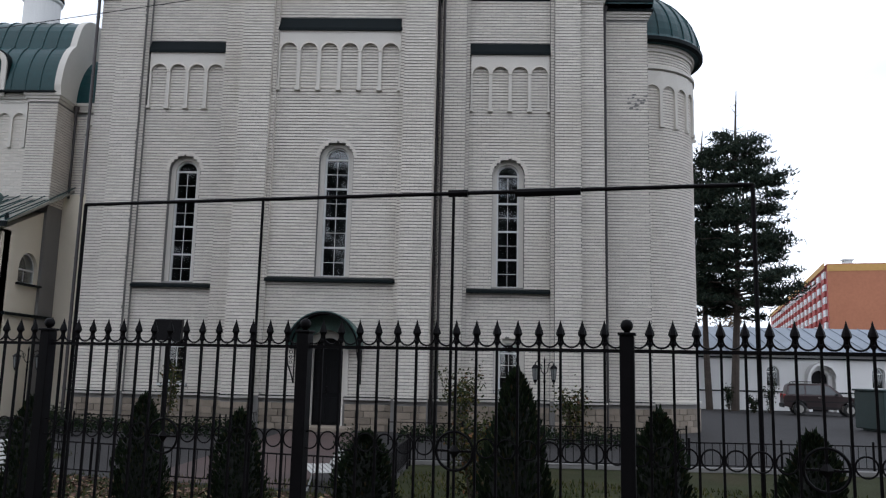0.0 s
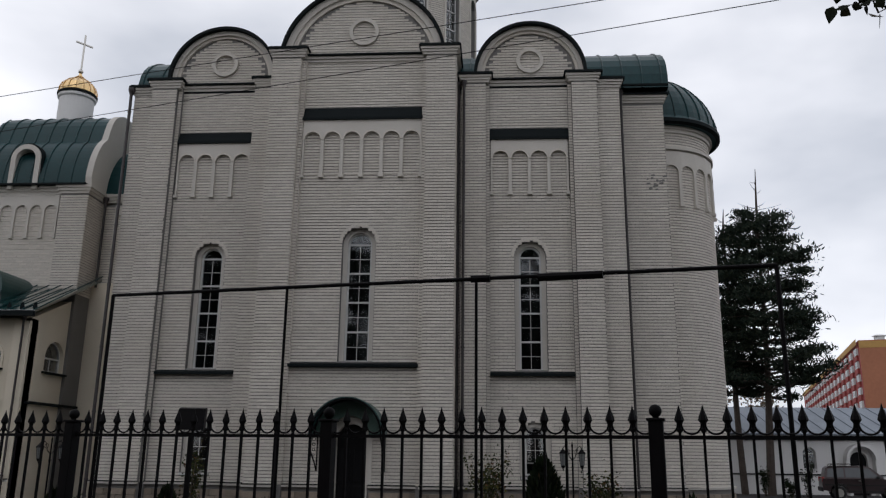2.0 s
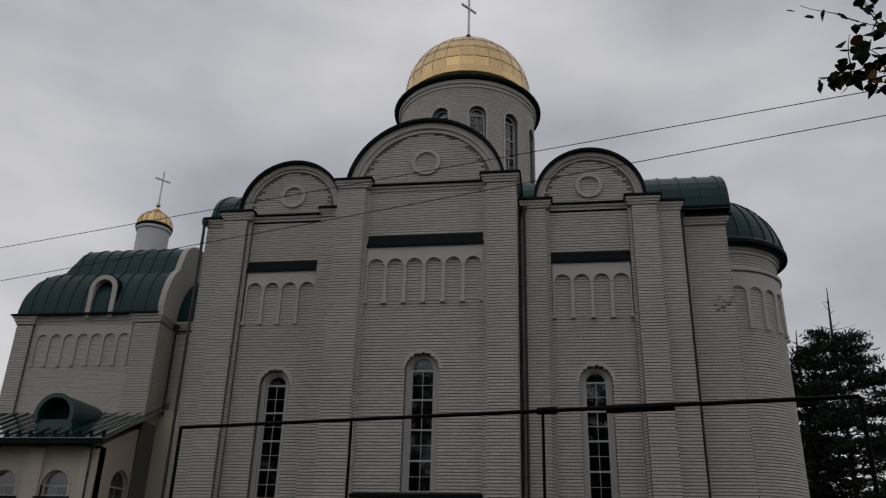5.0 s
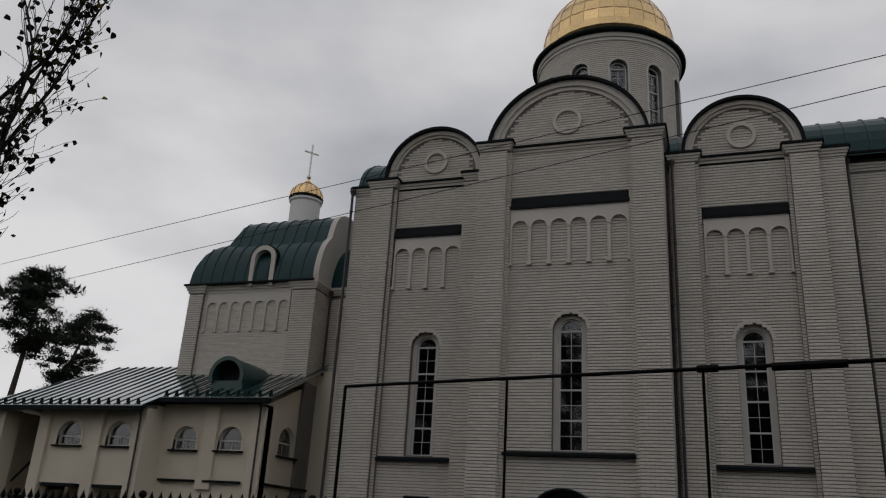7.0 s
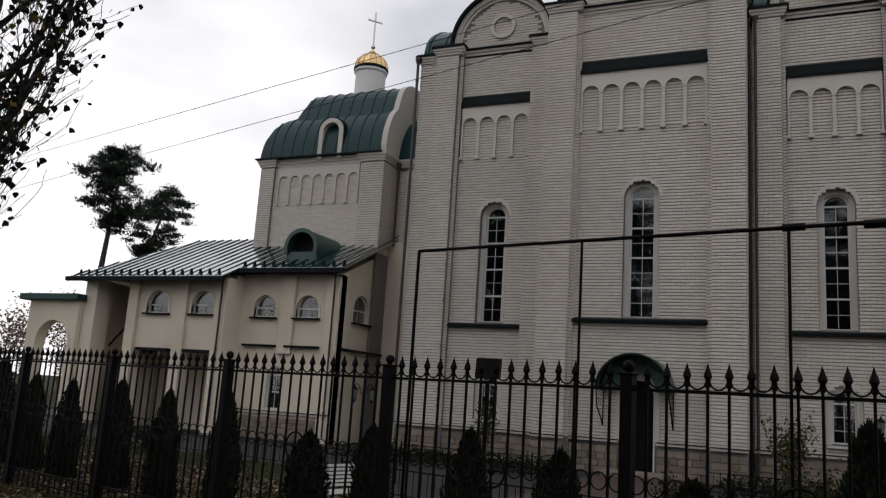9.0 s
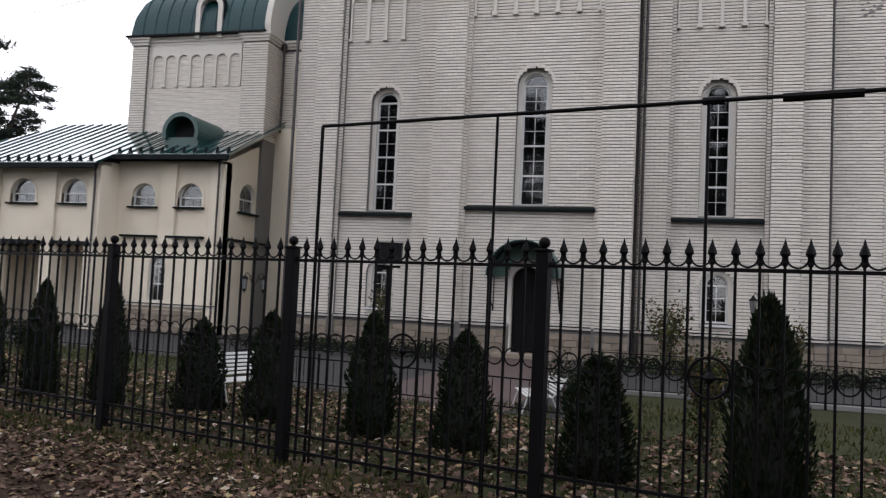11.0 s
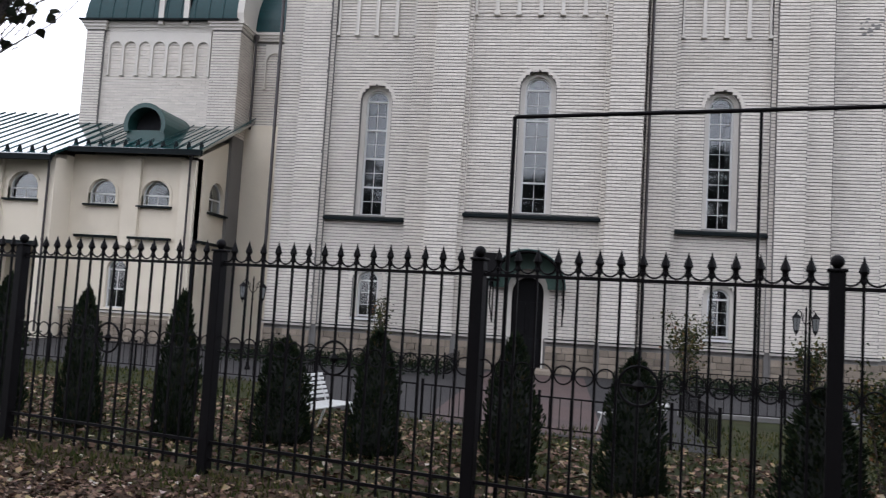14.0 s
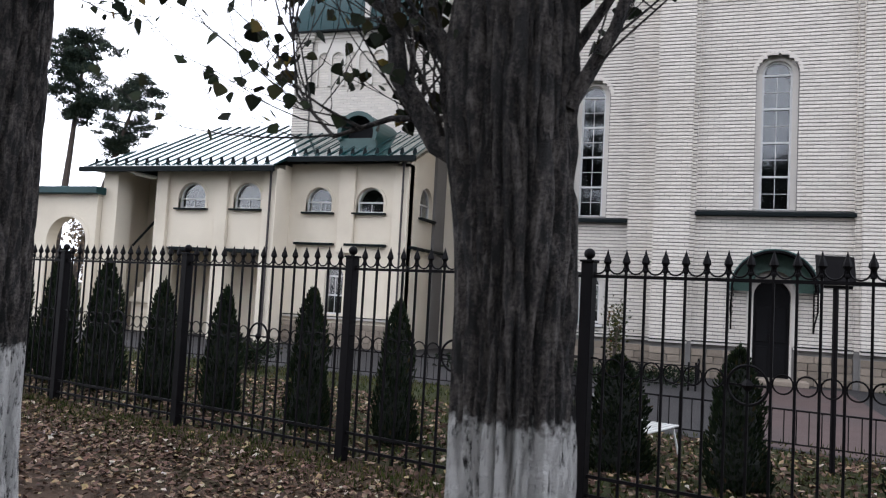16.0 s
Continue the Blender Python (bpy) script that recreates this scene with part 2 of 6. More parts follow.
def trunk_material():
    """Dark furrowed bark with lime wash on the lowest 1.2 m, its edge ragged."""
    m = bpy.data.materials.new("poplar_bark_limewashed")
    m.use_nodes = True
    n, l = m.node_tree.nodes, m.node_tree.links
    b = n["Principled BSDF"]
    b.inputs["Roughness"].default_value = 0.95
    geo = n.new("ShaderNodeNewGeometry")
    mapping = n.new("ShaderNodeMapping")
    mapping.inputs["Scale"].default_value = (1, 1, 0.34)
    l.new(geo.outputs["Position"], mapping.inputs["Vector"])
    furrow = n.new("ShaderNodeTexNoise")
    furrow.inputs["Scale"].default_value, furrow.inputs["Detail"].default_value, furrow.inputs["Roughness"].default_value = 26, 12, 0.66
    l.new(mapping.outputs["Vector"], furrow.inputs["Vector"])
    ramp = n.new("ShaderNodeValToRGB")
    ramp.color_ramp.elements[0].position, ramp.color_ramp.elements[0].color = 0.44, (0.006, 0.005, 0.0045, 1)
    ramp.color_ramp.elements[1].position, ramp.color_ramp.elements[1].color = 0.55, (0.050, 0.041, 0.036, 1)
    grey = ramp.color_ramp.elements.new(0.66)
    grey.color = (0.105, 0.094, 0.084, 1)
    grain = n.new("ShaderNodeTexNoise")
    grain.inputs["Scale"].default_value, grain.inputs["Detail"].default_value, grain.inputs["Roughness"].default_value = 75, 6, 0.7
    l.new(geo.outputs["Position"], grain.inputs["Vector"])
    rough = n.new("ShaderNodeMath")
    rough.operation, rough.inputs[1].default_value = "MULTIPLY_ADD", 0.55
    l.new(grain.outputs["Fac"], rough.inputs[0])
    shifted = n.new("ShaderNodeMath")
    shifted.operation, shifted.inputs[1].default_value = "SUBTRACT", 0.275
    l.new(furrow.outputs["Fac"], shifted.inputs[0])
    l.new(shifted.outputs[0], rough.inputs[2])
    l.new(rough.outputs[0], ramp.inputs["Fac"])
    edge = n.new("ShaderNodeTexNoise")
    edge.inputs["Scale"].default_value, edge.inputs["Detail"].default_value = 30, 5
    l.new(geo.outputs["Position"], edge.inputs["Vector"])
    xyz = n.new("ShaderNodeSeparateXYZ")
    l.new(geo.outputs["Position"], xyz.inputs["Vector"])
    wob = n.new("ShaderNodeMath")
    wob.operation, wob.inputs[1].default_value = "MULTIPLY_ADD", 0.16
    l.new(edge.outputs["Fac"], wob.inputs[0])
    l.new(xyz.outputs["Z"], wob.inputs[2])
    cut = n.new("ShaderNodeMapRange")
    cut.inputs["From Min"].default_value, cut.inputs["From Max"].default_value = 1.30, 1.34
    cut.inputs["To Min"].default_value, cut.inputs["To Max"].default_value = 1.0, 0.0
    l.new(wob.outputs[0], cut.inputs["Value"])
    flake = n.new("ShaderNodeMapRange")
    flake.inputs["From Min"].default_value, flake.inputs["From Max"].default_value = 0.36, 0.46
    l.new(furrow.outputs["Fac"], flake.inputs["Value"])
    both = n.new("ShaderNodeMath")
    both.operation = "MULTIPLY"
    l.new(cut.outputs["Result"], both.inputs[0])
    l.new(flake.outputs["Result"], both.inputs[1])
    mix = n.new("ShaderNodeMix")
    mix.data_type = "RGBA"
    l.new(both.outputs[0], mix.inputs["Factor"])
    l.new(ramp.outputs["Color"], mix.inputs[6])
    mix.inputs[7].default_value = (0.45, 0.44, 0.42, 1)
    l.new(mix.outputs[2], b.inputs["Base Color"])
    bp = n.new("ShaderNodeBump")
    bp.inputs["Strength"].default_value, bp.inputs["Distance"].default_value = 1.0, 0.035
    l.new(rough.outputs[0], bp.inputs["Height"])
    l.new(bp.outputs["Normal"], b.inputs["Normal"])
    return m


POPLARBARK = trunk_material()


# ---------------------------------------------------------------- mesh helpers
class Mesh:
    """Gathers faces, then becomes one mesh."""

    def __init__(self):
        self.v, self.f = [], []

    def add(self, verts, faces):
        k = len(self.v)
        self.v += [tuple(p) for p in verts]
        self.f += [tuple(i + k for i in f) for f in faces]
        return self

    def box(self, x0, x1, y0, y1, z0, z1, c=0.0):
        """A box; c: chamfer of its upright and level edges."""
        if c:
            bm = bmesh.new()
            bmesh.ops.create_cube(bm, size=1)
            bmesh.ops.transform(bm, matrix=Matrix.Translation(((x0 + x1) / 2, (y0 + y1) / 2, (z0 + z1) / 2)) @ Matrix.Diagonal((x1 - x0, y1 - y0, z1 - z0, 1)), verts=bm.verts)
            bmesh.ops.bevel(bm, geom=bm.edges[:], offset=c, segments=1, affect="EDGES")
            bm.verts.index_update()
            self.add([v.co for v in bm.verts], [[v.index for v in f.verts] for f in bm.faces])
            bm.free()
            return self
        p = [(x, y, z) for x in (x0, x1) for y in (y0, y1) for z in (z0, z1)]
        return self.add(p, [(0, 1, 3, 2), (4, 6, 7, 5), (0, 4, 5, 1), (2, 3, 7, 6), (0, 2, 6, 4), (1, 5, 7, 3)])

    def slab(self, outline, y0, y1):
        """An outline in x and z, extruded from y0 to y1."""
        n = len(outline)
        v = [(x, y0, z) for x, z in outline] + [(x, y1, z) for x, z in outline]
        f = [tuple(range(n)), tuple(range(2 * n - 1, n - 1, -1))]
        f += [(i, i + n, (i + 1) % n + n, (i + 1) % n) for i in range(n)]
        return self.add(v, f)

    def band(self, inner, outer, y0, y1):
        """The strip between two open outlines in x and z, extruded."""
        n = len(inner)
        v = [(x, y, z) for y in (y0, y1) for line in (inner, outer) for x, z in line]
        f = []
        for i in range(n - 1):
            a, b, c, d = i, i + n, i + 2 * n, i + 3 * n
            f += [(a, a + 1, b + 1, b), (c, d, d + 1, c + 1), (a, c, c + 1, a + 1), (b, b + 1, d + 1, d)]
        f += [(0, n, 3 * n, 2 * n), (n - 1, 3 * n - 1, 4 * n - 1, 2 * n - 1)]
        return self.add(v, f)

    def tube(self, path, r, n=8, cap=True):
        path = [Vector(p) for p in path]
        rs = r if isinstance(r, (list, tuple)) else [r] * len(path)
        v, f = [], []
        side = None
        for i, p in enumerate(path):
            d = (path[min(i + 1, len(path) - 1)] - path[max(i - 1, 0)]).normalized()
            if side is None:
                side = d.orthogonal().normalized()
            side = (side - d * side.dot(d)).normalized()
            up = d.cross(side)
            v += [p + rs[i] * (side * math.cos(a) + up * math.sin(a)) for a in (2 * math.pi * k / n for k in range(n))]
        for i in range(len(path) - 1):
            for k in range(n):
                a, b = i * n + k, i * n + (k + 1) % n
                f.append((a, b, b + n, a + n))
        if cap:
            f += [tuple(range(n - 1, -1, -1)), tuple(range(len(v) - n, len(v)))]
        return self.add(v, f)

    def lathe(self, profile, cx=0.0, cy=0.0, n=24, a0=0.0, a1=360.0):
        full = a1 - a0 >= 360
        m = n if full else n + 1
        v, f = [], []
        for r, z in profile:
            v += [(cx + r * math.cos(radians(a0 + (a1 - a0) * k / n)), cy + r * math.sin(radians(a0 + (a1 - a0) * k / n)), z) for k in range(m)]
        for i in range(len(profile) - 1):
            for k in range(n):
                a, b = i * m + k, i * m + (k + 1) % m
                f.append((a, b, b + m, a + m))
        return self.add(v, f)

    def torus(self, c, big, small, n=20, k=6, a0=0.0, a1=360.0):
        """A ring, or part of one, in the x-z plane."""
        pts = [(c[0] + big * math.cos(radians(a0 + (a1 - a0) * i / n)), c[1], c[2] + big * math.sin(radians(a0 + (a1 - a0) * i / n))) for i in range(n + 1)]
        return self.tube(pts, small, k, cap=a1 - a0 < 360)

    def weld(self):
        """Join corners that meet, so that butted pieces make one body."""
        seen, index, v = {}, [], []
        for p in self.v:
            key = tuple(round(c, 4) for c in p)
            if key not in seen:
                seen[key] = len(v)
                v.append(p)
            index.append(seen[key])
        f = [tuple(dict.fromkeys(index[i] for i in face)) for face in self.f]
        self.v, self.f = v, [face for face in f if len(face) > 2]
        return self

    def data(self, name, mat, smooth=False):
        me = bpy.data.meshes.new(name)
        me.from_pydata(self.v, [], self.f)
        me.materials.append(mat)
        if smooth:
            me.shade_smooth()
        me.update()
        return me


def part(name, mesh, mat=None, parent=None, label="", smooth=False):
    ob = new(name, mesh.data(name, mat, smooth) if isinstance(mesh, Mesh) else mesh)
    if parent is not None:
        ob.parent = parent
    if label:
        ob["label"] = label
    return ob


def thing(name, label, category, group="", kind="", at=(0, 0, 0), turn=0.0):
    ob = new(name)
    ob.matrix_basis = pose(*at, 0, 0, turn)
    return tagged(ob, label, category, group, kind)


def fix(mesh_data):
    bm = bmesh.new()
    bm.from_mesh(mesh_data)
    bmesh.ops.recalc_face_normals(bm, faces=bm.faces[:])
    bm.to_mesh(mesh_data)
    bm.free()


def arc(cx, cz, r, a0=180.0, a1=0.0, n=14, rz=None):
    rz = r if rz is None else rz
    return [(cx + r * math.cos(radians(a0 + (a1 - a0) * i / n)), cz + rz * math.sin(radians(a0 + (a1 - a0) * i / n))) for i in range(n + 1)]


def wall_with_holes(x0, x1, z0, z1, y0, y1, holes):
    """A wall in x and z; holes: (cx, half width, sill, top), each with a round head, in order of x."""
    m = Mesh()
    left = x0
    for cx, h, sill, top in holes:
        if cx - h > left:
            m.box(left, cx - h, y0, y1, z0, z1)
        if sill > z0:
            m.box(cx - h, cx + h, y0, y1, z0, sill)
        spring = top - h
        m.slab([(cx - h, z1)] + [(cx - h, spring)] + arc(cx, spring, h)[1:7] + [(cx, top), (cx, z1)], y0, y1)
        m.slab([(cx, z1), (cx, top)] + arc(cx, spring, h)[8:14] + [(cx + h, spring), (cx + h, z1)], y0, y1)
        left = cx + h
    if left < x1:
        m.box(left, x1, y0, y1, z0, z1)
    return m.weld()


COURSE, LENGTH, JOINT = 0.0925, 0.262, 0.017
brick_rng = random.Random(7)


def bricks(mesh, u0, u1, z0, z1, place, holes=(), inside=None, proud=0.020):
    """Courses of bricks over a strip; place(u, d, z) maps along the wall, out of it and up."""
    row, z = 0, z0
    while z < z1 - 0.02:
        top = min(z + COURSE - JOINT, z1)
        u = u0 - (LENGTH / 2 if row % 2 else 0) - brick_rng.random() * 0.02
        while u < u1:
            a, b = max(u, u0), min(u + LENGTH - 0.006, u1)
            u += LENGTH
            for cx, h, sill, head in holes:
                if top > sill and z < head and b > cx - h and a < cx + h:
                    up = max(top - (head - h), 0.0)
                    half = math.sqrt(max(h * h - up * up, 0.0)) if up < h else 0.0
                    if a < cx - half < b and cx - half - a > b - cx - half:
                        b = min(b, cx - half)
                    elif a < cx + half < b:
                        a = max(a, cx + half)
                    elif half > 0.0 and a >= cx - half and b <= cx + half:
                        b = a
            if b - a < 0.02 or (inside and not inside(a, b, z, top)):
                continue
            d = proud + brick_rng.uniform(-0.003, 0.003)
            e = 0.006
            p = [place(a, 0, z), place(b, 0, z), place(b, 0, top), place(a, 0, top), place(a, d, z + e), place(b, d, z + e), place(b, d, top - e), place(a, d, top - e)]
            mesh.add(p, [(4, 5, 6, 7), (0, 1, 5, 4), (1, 2, 6, 5), (2, 3, 7, 6), (3, 0, 4, 7)])
        z += COURSE
        row += 1


def front(y):
    return lambda u, d, z: (u, y - d, z)


def side(x, sign=1):
    return lambda u, d, z: (x + sign * d, u, z)


def drum_place(cx, cy, r):
    return lambda u, d, z: (cx + (r + d) * math.cos(u / r), cy + (r + d) * math.sin(u / r), z)


def arched_window(parent, cx, half, sill, top, y, rows, cols=2, sub=2, name="window", place=None):
    """A tall round-headed window: frame with transoms and thin bars, a pane, and a near-black box for the dim room
    behind. place turns (x, y, z) to the world.
    """
    spring = top - half
    fr, bars = Mesh(), Mesh()
    inner = half - 0.05
    fr.band([(cx - inner, sill)] + arc(cx, spring, inner) + [(cx + inner, sill)], [(cx - half, sill)] + arc(cx, spring, half) + [(cx + half, sill)], y - 0.03, y + 0.05)
    fr.box(cx - half, cx + half, y - 0.035, y + 0.05, sill, sill + 0.05)
    step = (spring - sill) / rows
    for i in range(1, rows + 1):
        zt = sill + i * step
        fr.box(cx - inner, cx + inner, y - 0.028, y + 0.045, zt - 0.024, zt + 0.024)
    for c in range(1, cols):
        xc = cx - inner + 2 * inner * c / cols
        bars.box(xc - 0.007, xc + 0.007, y - 0.012, y + 0.012, sill + 0.05, spring)
    for i in range(rows):
        for s in range(1, sub):
            zt = sill + (i + s / sub) * step
            bars.box(cx - inner, cx + inner, y - 0.011, y + 0.011, zt - 0.007, zt + 0.007)
    pane, room = Mesh(), Mesh()
    pane.slab([(cx - inner, sill + 0.04)] + [(x, z) for x, z in arc(cx, spring, inner)] + [(cx + inner, sill + 0.04)], y + 0.014, y + 0.022)
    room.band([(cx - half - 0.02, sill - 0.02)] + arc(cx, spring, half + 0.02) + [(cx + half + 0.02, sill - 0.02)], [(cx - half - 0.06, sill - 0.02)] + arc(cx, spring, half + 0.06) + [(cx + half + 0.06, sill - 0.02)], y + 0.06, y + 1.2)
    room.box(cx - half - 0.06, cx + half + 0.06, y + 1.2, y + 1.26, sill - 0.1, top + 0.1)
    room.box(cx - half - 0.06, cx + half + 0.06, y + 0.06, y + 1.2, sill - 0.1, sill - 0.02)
    if place:
        for m in (fr, bars, pane, room):
            m.v = [place(p) for p in m.v]
    w = part(name, fr, WHITEPVC, parent, "white round-headed window frame")
    if bars.v:
        part("glazing_lattice", bars, WHITEPVC, w)
    g = part("pane", pane, GLASS, w, "reflecting clear glass")
    fix(g.data)
    g.visible_shadow = False
    part("room_behind", room, DARKROOM, w, "near-black box painted for the dim interior behind the glass")
    return w


def arch_trim(cx, half, sill, top, width, y0, y1):
    spring = top - half
    m = Mesh()
    m.band([(cx - half, sill)] + arc(cx, spring, half, n=18) + [(cx + half, sill)], [(cx - half - width, sill)] + arc(cx, spring, half + width, n=18) + [(cx + half + width, sill)], y0, y1)
    return m


def arcature(owner, x0, x1, ztop, zspring, zbottom, count, y, proud=0.1, strip=0.1, place=None, label=""):
    """Blind arches on thin pilaster strips, with small corbels under them, each a part of its own."""
    pitch = (x1 - x0) / count
    r = (pitch - strip) / 2
    pieces = [("blind_arcade", Mesh().box(x0, x1, y - proud - 0.012, y, ztop - 0.012, ztop + 0.03))]
    for i in range(count):
        c = x0 + pitch * (i + 0.5)
        pieces.append(("arch", Mesh().slab([(c - pitch / 2, ztop), (c - pitch / 2, zspring), (c - r, zspring)] + arc(c, zspring, r, n=12)[1:12] + [(c + r, zspring), (c + pitch / 2, zspring), (c + pitch / 2, ztop)], y - proud, y)))
    for i in range(count + 1):
        xs = x0 + pitch * i
        a, b = max(xs - strip / 2, x0), min(xs + strip / 2, x1)
        pieces.append(("arch_strip", Mesh().slab([(a, zspring), (b, zspring), (b, zbottom + 0.08), (a, zbottom + 0.08)], y - proud - 0.003, y)))
        pieces.append(("corbel", Mesh().box(a - 0.025, b + 0.025, y - proud - 0.045, y, zbottom, zbottom + 0.08)))
    top = None
    for name, m in pieces:
        if place:
            m.v = [place(u, -d, z) for u, d, z in m.v]
        ob = part(name, m, PLASTER, top or owner, label if top is None else "")
        top = top or ob
    return top


# ---------------------------------------------------------------- the ground
def sheet(name, corners, z, mat, label="", category="", kind="structure"):
    m = Mesh()
    m.add([(x, y, z) for x, y in corners], [tuple(range(len(corners)))])
    ob = part(name, m, mat)
    return tagged(ob, label, category, kind=kind)


SLOPE, FENCE0 = -0.2637, -15.604
FTURN = math.degrees(math.atan(SLOPE))
FX, FY = math.cos(radians(FTURN)), math.sin(radians(FTURN))


def by_fence(s, off):
    """A place s metres along the fence from its middle, off metres behind it (towards the church)."""
    return (s * FX - off * FY, FENCE0 + s * FY + off * FX)


sheet("ground", [(-900, -900), (900, -900), (900, 900), (-900, 900)], 0.0, SOIL, "autumn lawn and bare soil under fallen leaves", "ground")
sheet("leaf_verge", [by_fence(-60, 0.15), by_fence(-60, -3.25), by_fence(60, -3.25), by_fence(60, 0.15)], 0.004, VERGE, "brown verge of leaf mould and trodden grass", "verge")
sheet("pavement_path", [by_fence(-60, -3.3), by_fence(-60, -9.5), by_fence(60, -9.5), by_fence(60, -3.3)], 0.006, ASPHALT, "worn damp asphalt footpath along the verge", "pavement")
sheet("church_yard", [(-30, -4.6), (-9.0, -6.5), (-3.3, -7.6), (-3.2, -10.0), (-1.0, -10.6), (2.9, -11.6), (3.0, -7.6), (60, -7.6), (60, 60), (-30, 60)], 0.006, ASPHALT, "grey asphalt yard round the church", "pavement")
sheet("paved_path", [(-0.9, -10.5), (1.6, -11.1), (1.6, -0.8), (-0.9, -0.8)], 0.010, PAVERS, "reddish paved path to the church door", "pavement")

# ---------------------------------------------------------------- the church
church = thing("church", "white brick church with round gables, green roofs and gilded dome", "church")
field = Mesh()          # every brick of the outer skin


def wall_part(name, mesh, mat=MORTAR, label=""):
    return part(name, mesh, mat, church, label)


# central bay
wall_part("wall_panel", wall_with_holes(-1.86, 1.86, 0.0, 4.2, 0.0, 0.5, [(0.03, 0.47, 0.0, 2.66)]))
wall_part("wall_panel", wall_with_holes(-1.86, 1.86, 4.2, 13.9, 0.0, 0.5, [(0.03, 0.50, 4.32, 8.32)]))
bricks(field, -1.86, 1.86, 0.92, 4.15, front(0.0), [(0.03, 0.52, 0.0, 2.72)])
bricks(field, -1.86, 1.86, 4.30, 9.97, front(0.0), [(0.03, 0.51, 4.2, 8.33)])
bricks(field, -1.86, 1.86, 9.97, 11.70, front(0.0))
bricks(field, -1.86, 1.86, 12.18, 13.75, front(0.0))
# side bays: middle x, window x, small window x
for bay, (cx, wx, sx) in enumerate(((-4.845, -4.73, -4.65), (5.12, 5.10, 5.17))):
    a, b = cx - 1.222, cx + 1.222
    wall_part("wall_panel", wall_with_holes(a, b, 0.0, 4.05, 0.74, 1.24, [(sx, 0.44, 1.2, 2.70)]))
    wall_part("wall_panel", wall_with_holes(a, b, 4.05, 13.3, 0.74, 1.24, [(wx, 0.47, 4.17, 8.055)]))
    bricks(field, a, b, 0.92, 4.0, front(0.74), [(sx, 0.45, 1.12, 2.71)])
    bricks(field, a, b, 4.13, 11.28, front(0.74), [(wx, 0.48, 4.1, 8.065)])
    bricks(field, a, b, 11.72, 13.2, front(0.74))

PIERS = [  # x0, x1, face, top
    (-2.87, -1.98, -0.30, 13.85), (1.98, 2.87, -0.30, 13.85), (-1.98, -1.86, -0.15, 13.85), (1.86, 1.98, -0.15, 13.85),
    (-7.0, -6.19, 0.45, 13.25), (-6.19, -6.067, 0.60, 13.25), (-3.623, -2.87, 0.45, 13.25), (-7.65, -7.0, 0.62, 13.1),
    (3.02, 3.79, 0.45, 13.25), (3.79, 3.898, 0.60, 13.25), (6.342, 6.46, 0.60, 13.25), (6.46, 7.25, 0.45, 13.25), (7.25, 7.95, 0.62, 13.1),
    (2.87, 3.02, 0.66, 13.0), (7.95, 9.40, 1.20, 12.75),
]
for x0, x1, y, top in PIERS:
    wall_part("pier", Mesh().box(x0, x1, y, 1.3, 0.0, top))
    bricks(field, x0 + 0.004, x1 - 0.004, 0.92, top - 0.12, front(y))
    if y < 0.3:
        for xs, sgn in ((x0, -1), (x1, 1)):
            bricks(field, y, 0.0 if y > -0.2 else 0.7, 0.92, top - 0.12, side(xs, sgn))
# body behind the front
wall_part("wall_body", Mesh().box(-7.65, -7.15, 1.3, 15.8, 0.0, 13.1), PLASTER)
wall_part("wall_body", Mesh().box(8.9, 9.4, 1.3, 15.8, 0.0, 12.75), PLASTER)
wall_part("wall_body", Mesh().box(-7.15, 8.9, 15.3, 15.8, 0.0, 13.1), PLASTER)
bricks(field, 0.63, 4.2, 5.0, 13.0, side(-7.65, -1))


def cornice(x0, x1, face, z, deep=1.3, cap=True):
    m = Mesh()
    for i, out in enumerate((0.04, 0.08, 0.12)):
        m.box(x0 - out, x1 + out, face - out, deep, z - 0.24 + 0.08 * i, z - 0.16 + 0.08 * i)
    c = wall_part("cornice", m, PLASTER, "stepped white brick cornice")
    if cap:
        part("metal_cap", Mesh().box(x0 - 0.17, x1 + 0.17, face - 0.17, deep, z, z + 0.05).box(x0 - 0.14, x1 + 0.14, face - 0.14, deep, z + 0.05, z + 0.09), DARKTRIM, c)


for x0, x1, y, z in ((-2.87, -1.9, -0.3, 14.02), (1.9, 2.87, -0.3, 14.02), (-7.0, -6.12, 0.45, 13.40), (-3.55, -2.9, 0.45, 13.40), (3.05, 3.84, 0.45, 13.40), (6.40, 7.25, 0.45, 13.40), (-7.65, -7.06, 0.62, 13.24), (7.3, 7.95, 0.62, 13.24), (7.98, 9.40, 1.2, 12.95)):
    cornice(x0, x1, y, z)
for x0, x1, y, z in ((-1.9, 1.9, 0.0, 13.9), (-6.1, -3.6, 0.74, 13.33), (3.86, 6.38, 0.74, 13.33)):
    m = Mesh().box(x0, x1, y - 0.06, y + 0.4, z - 0.18, z - 0.09).box(x0, x1, y - 0.11, y + 0.4, z - 0.09, z)
    c = wall_part("string_course", m, PLASTER)
    part("metal_cap", Mesh().box(x0, x1, y - 0.19, y + 0.4, z, z + 0.05), DARKTRIM, c)

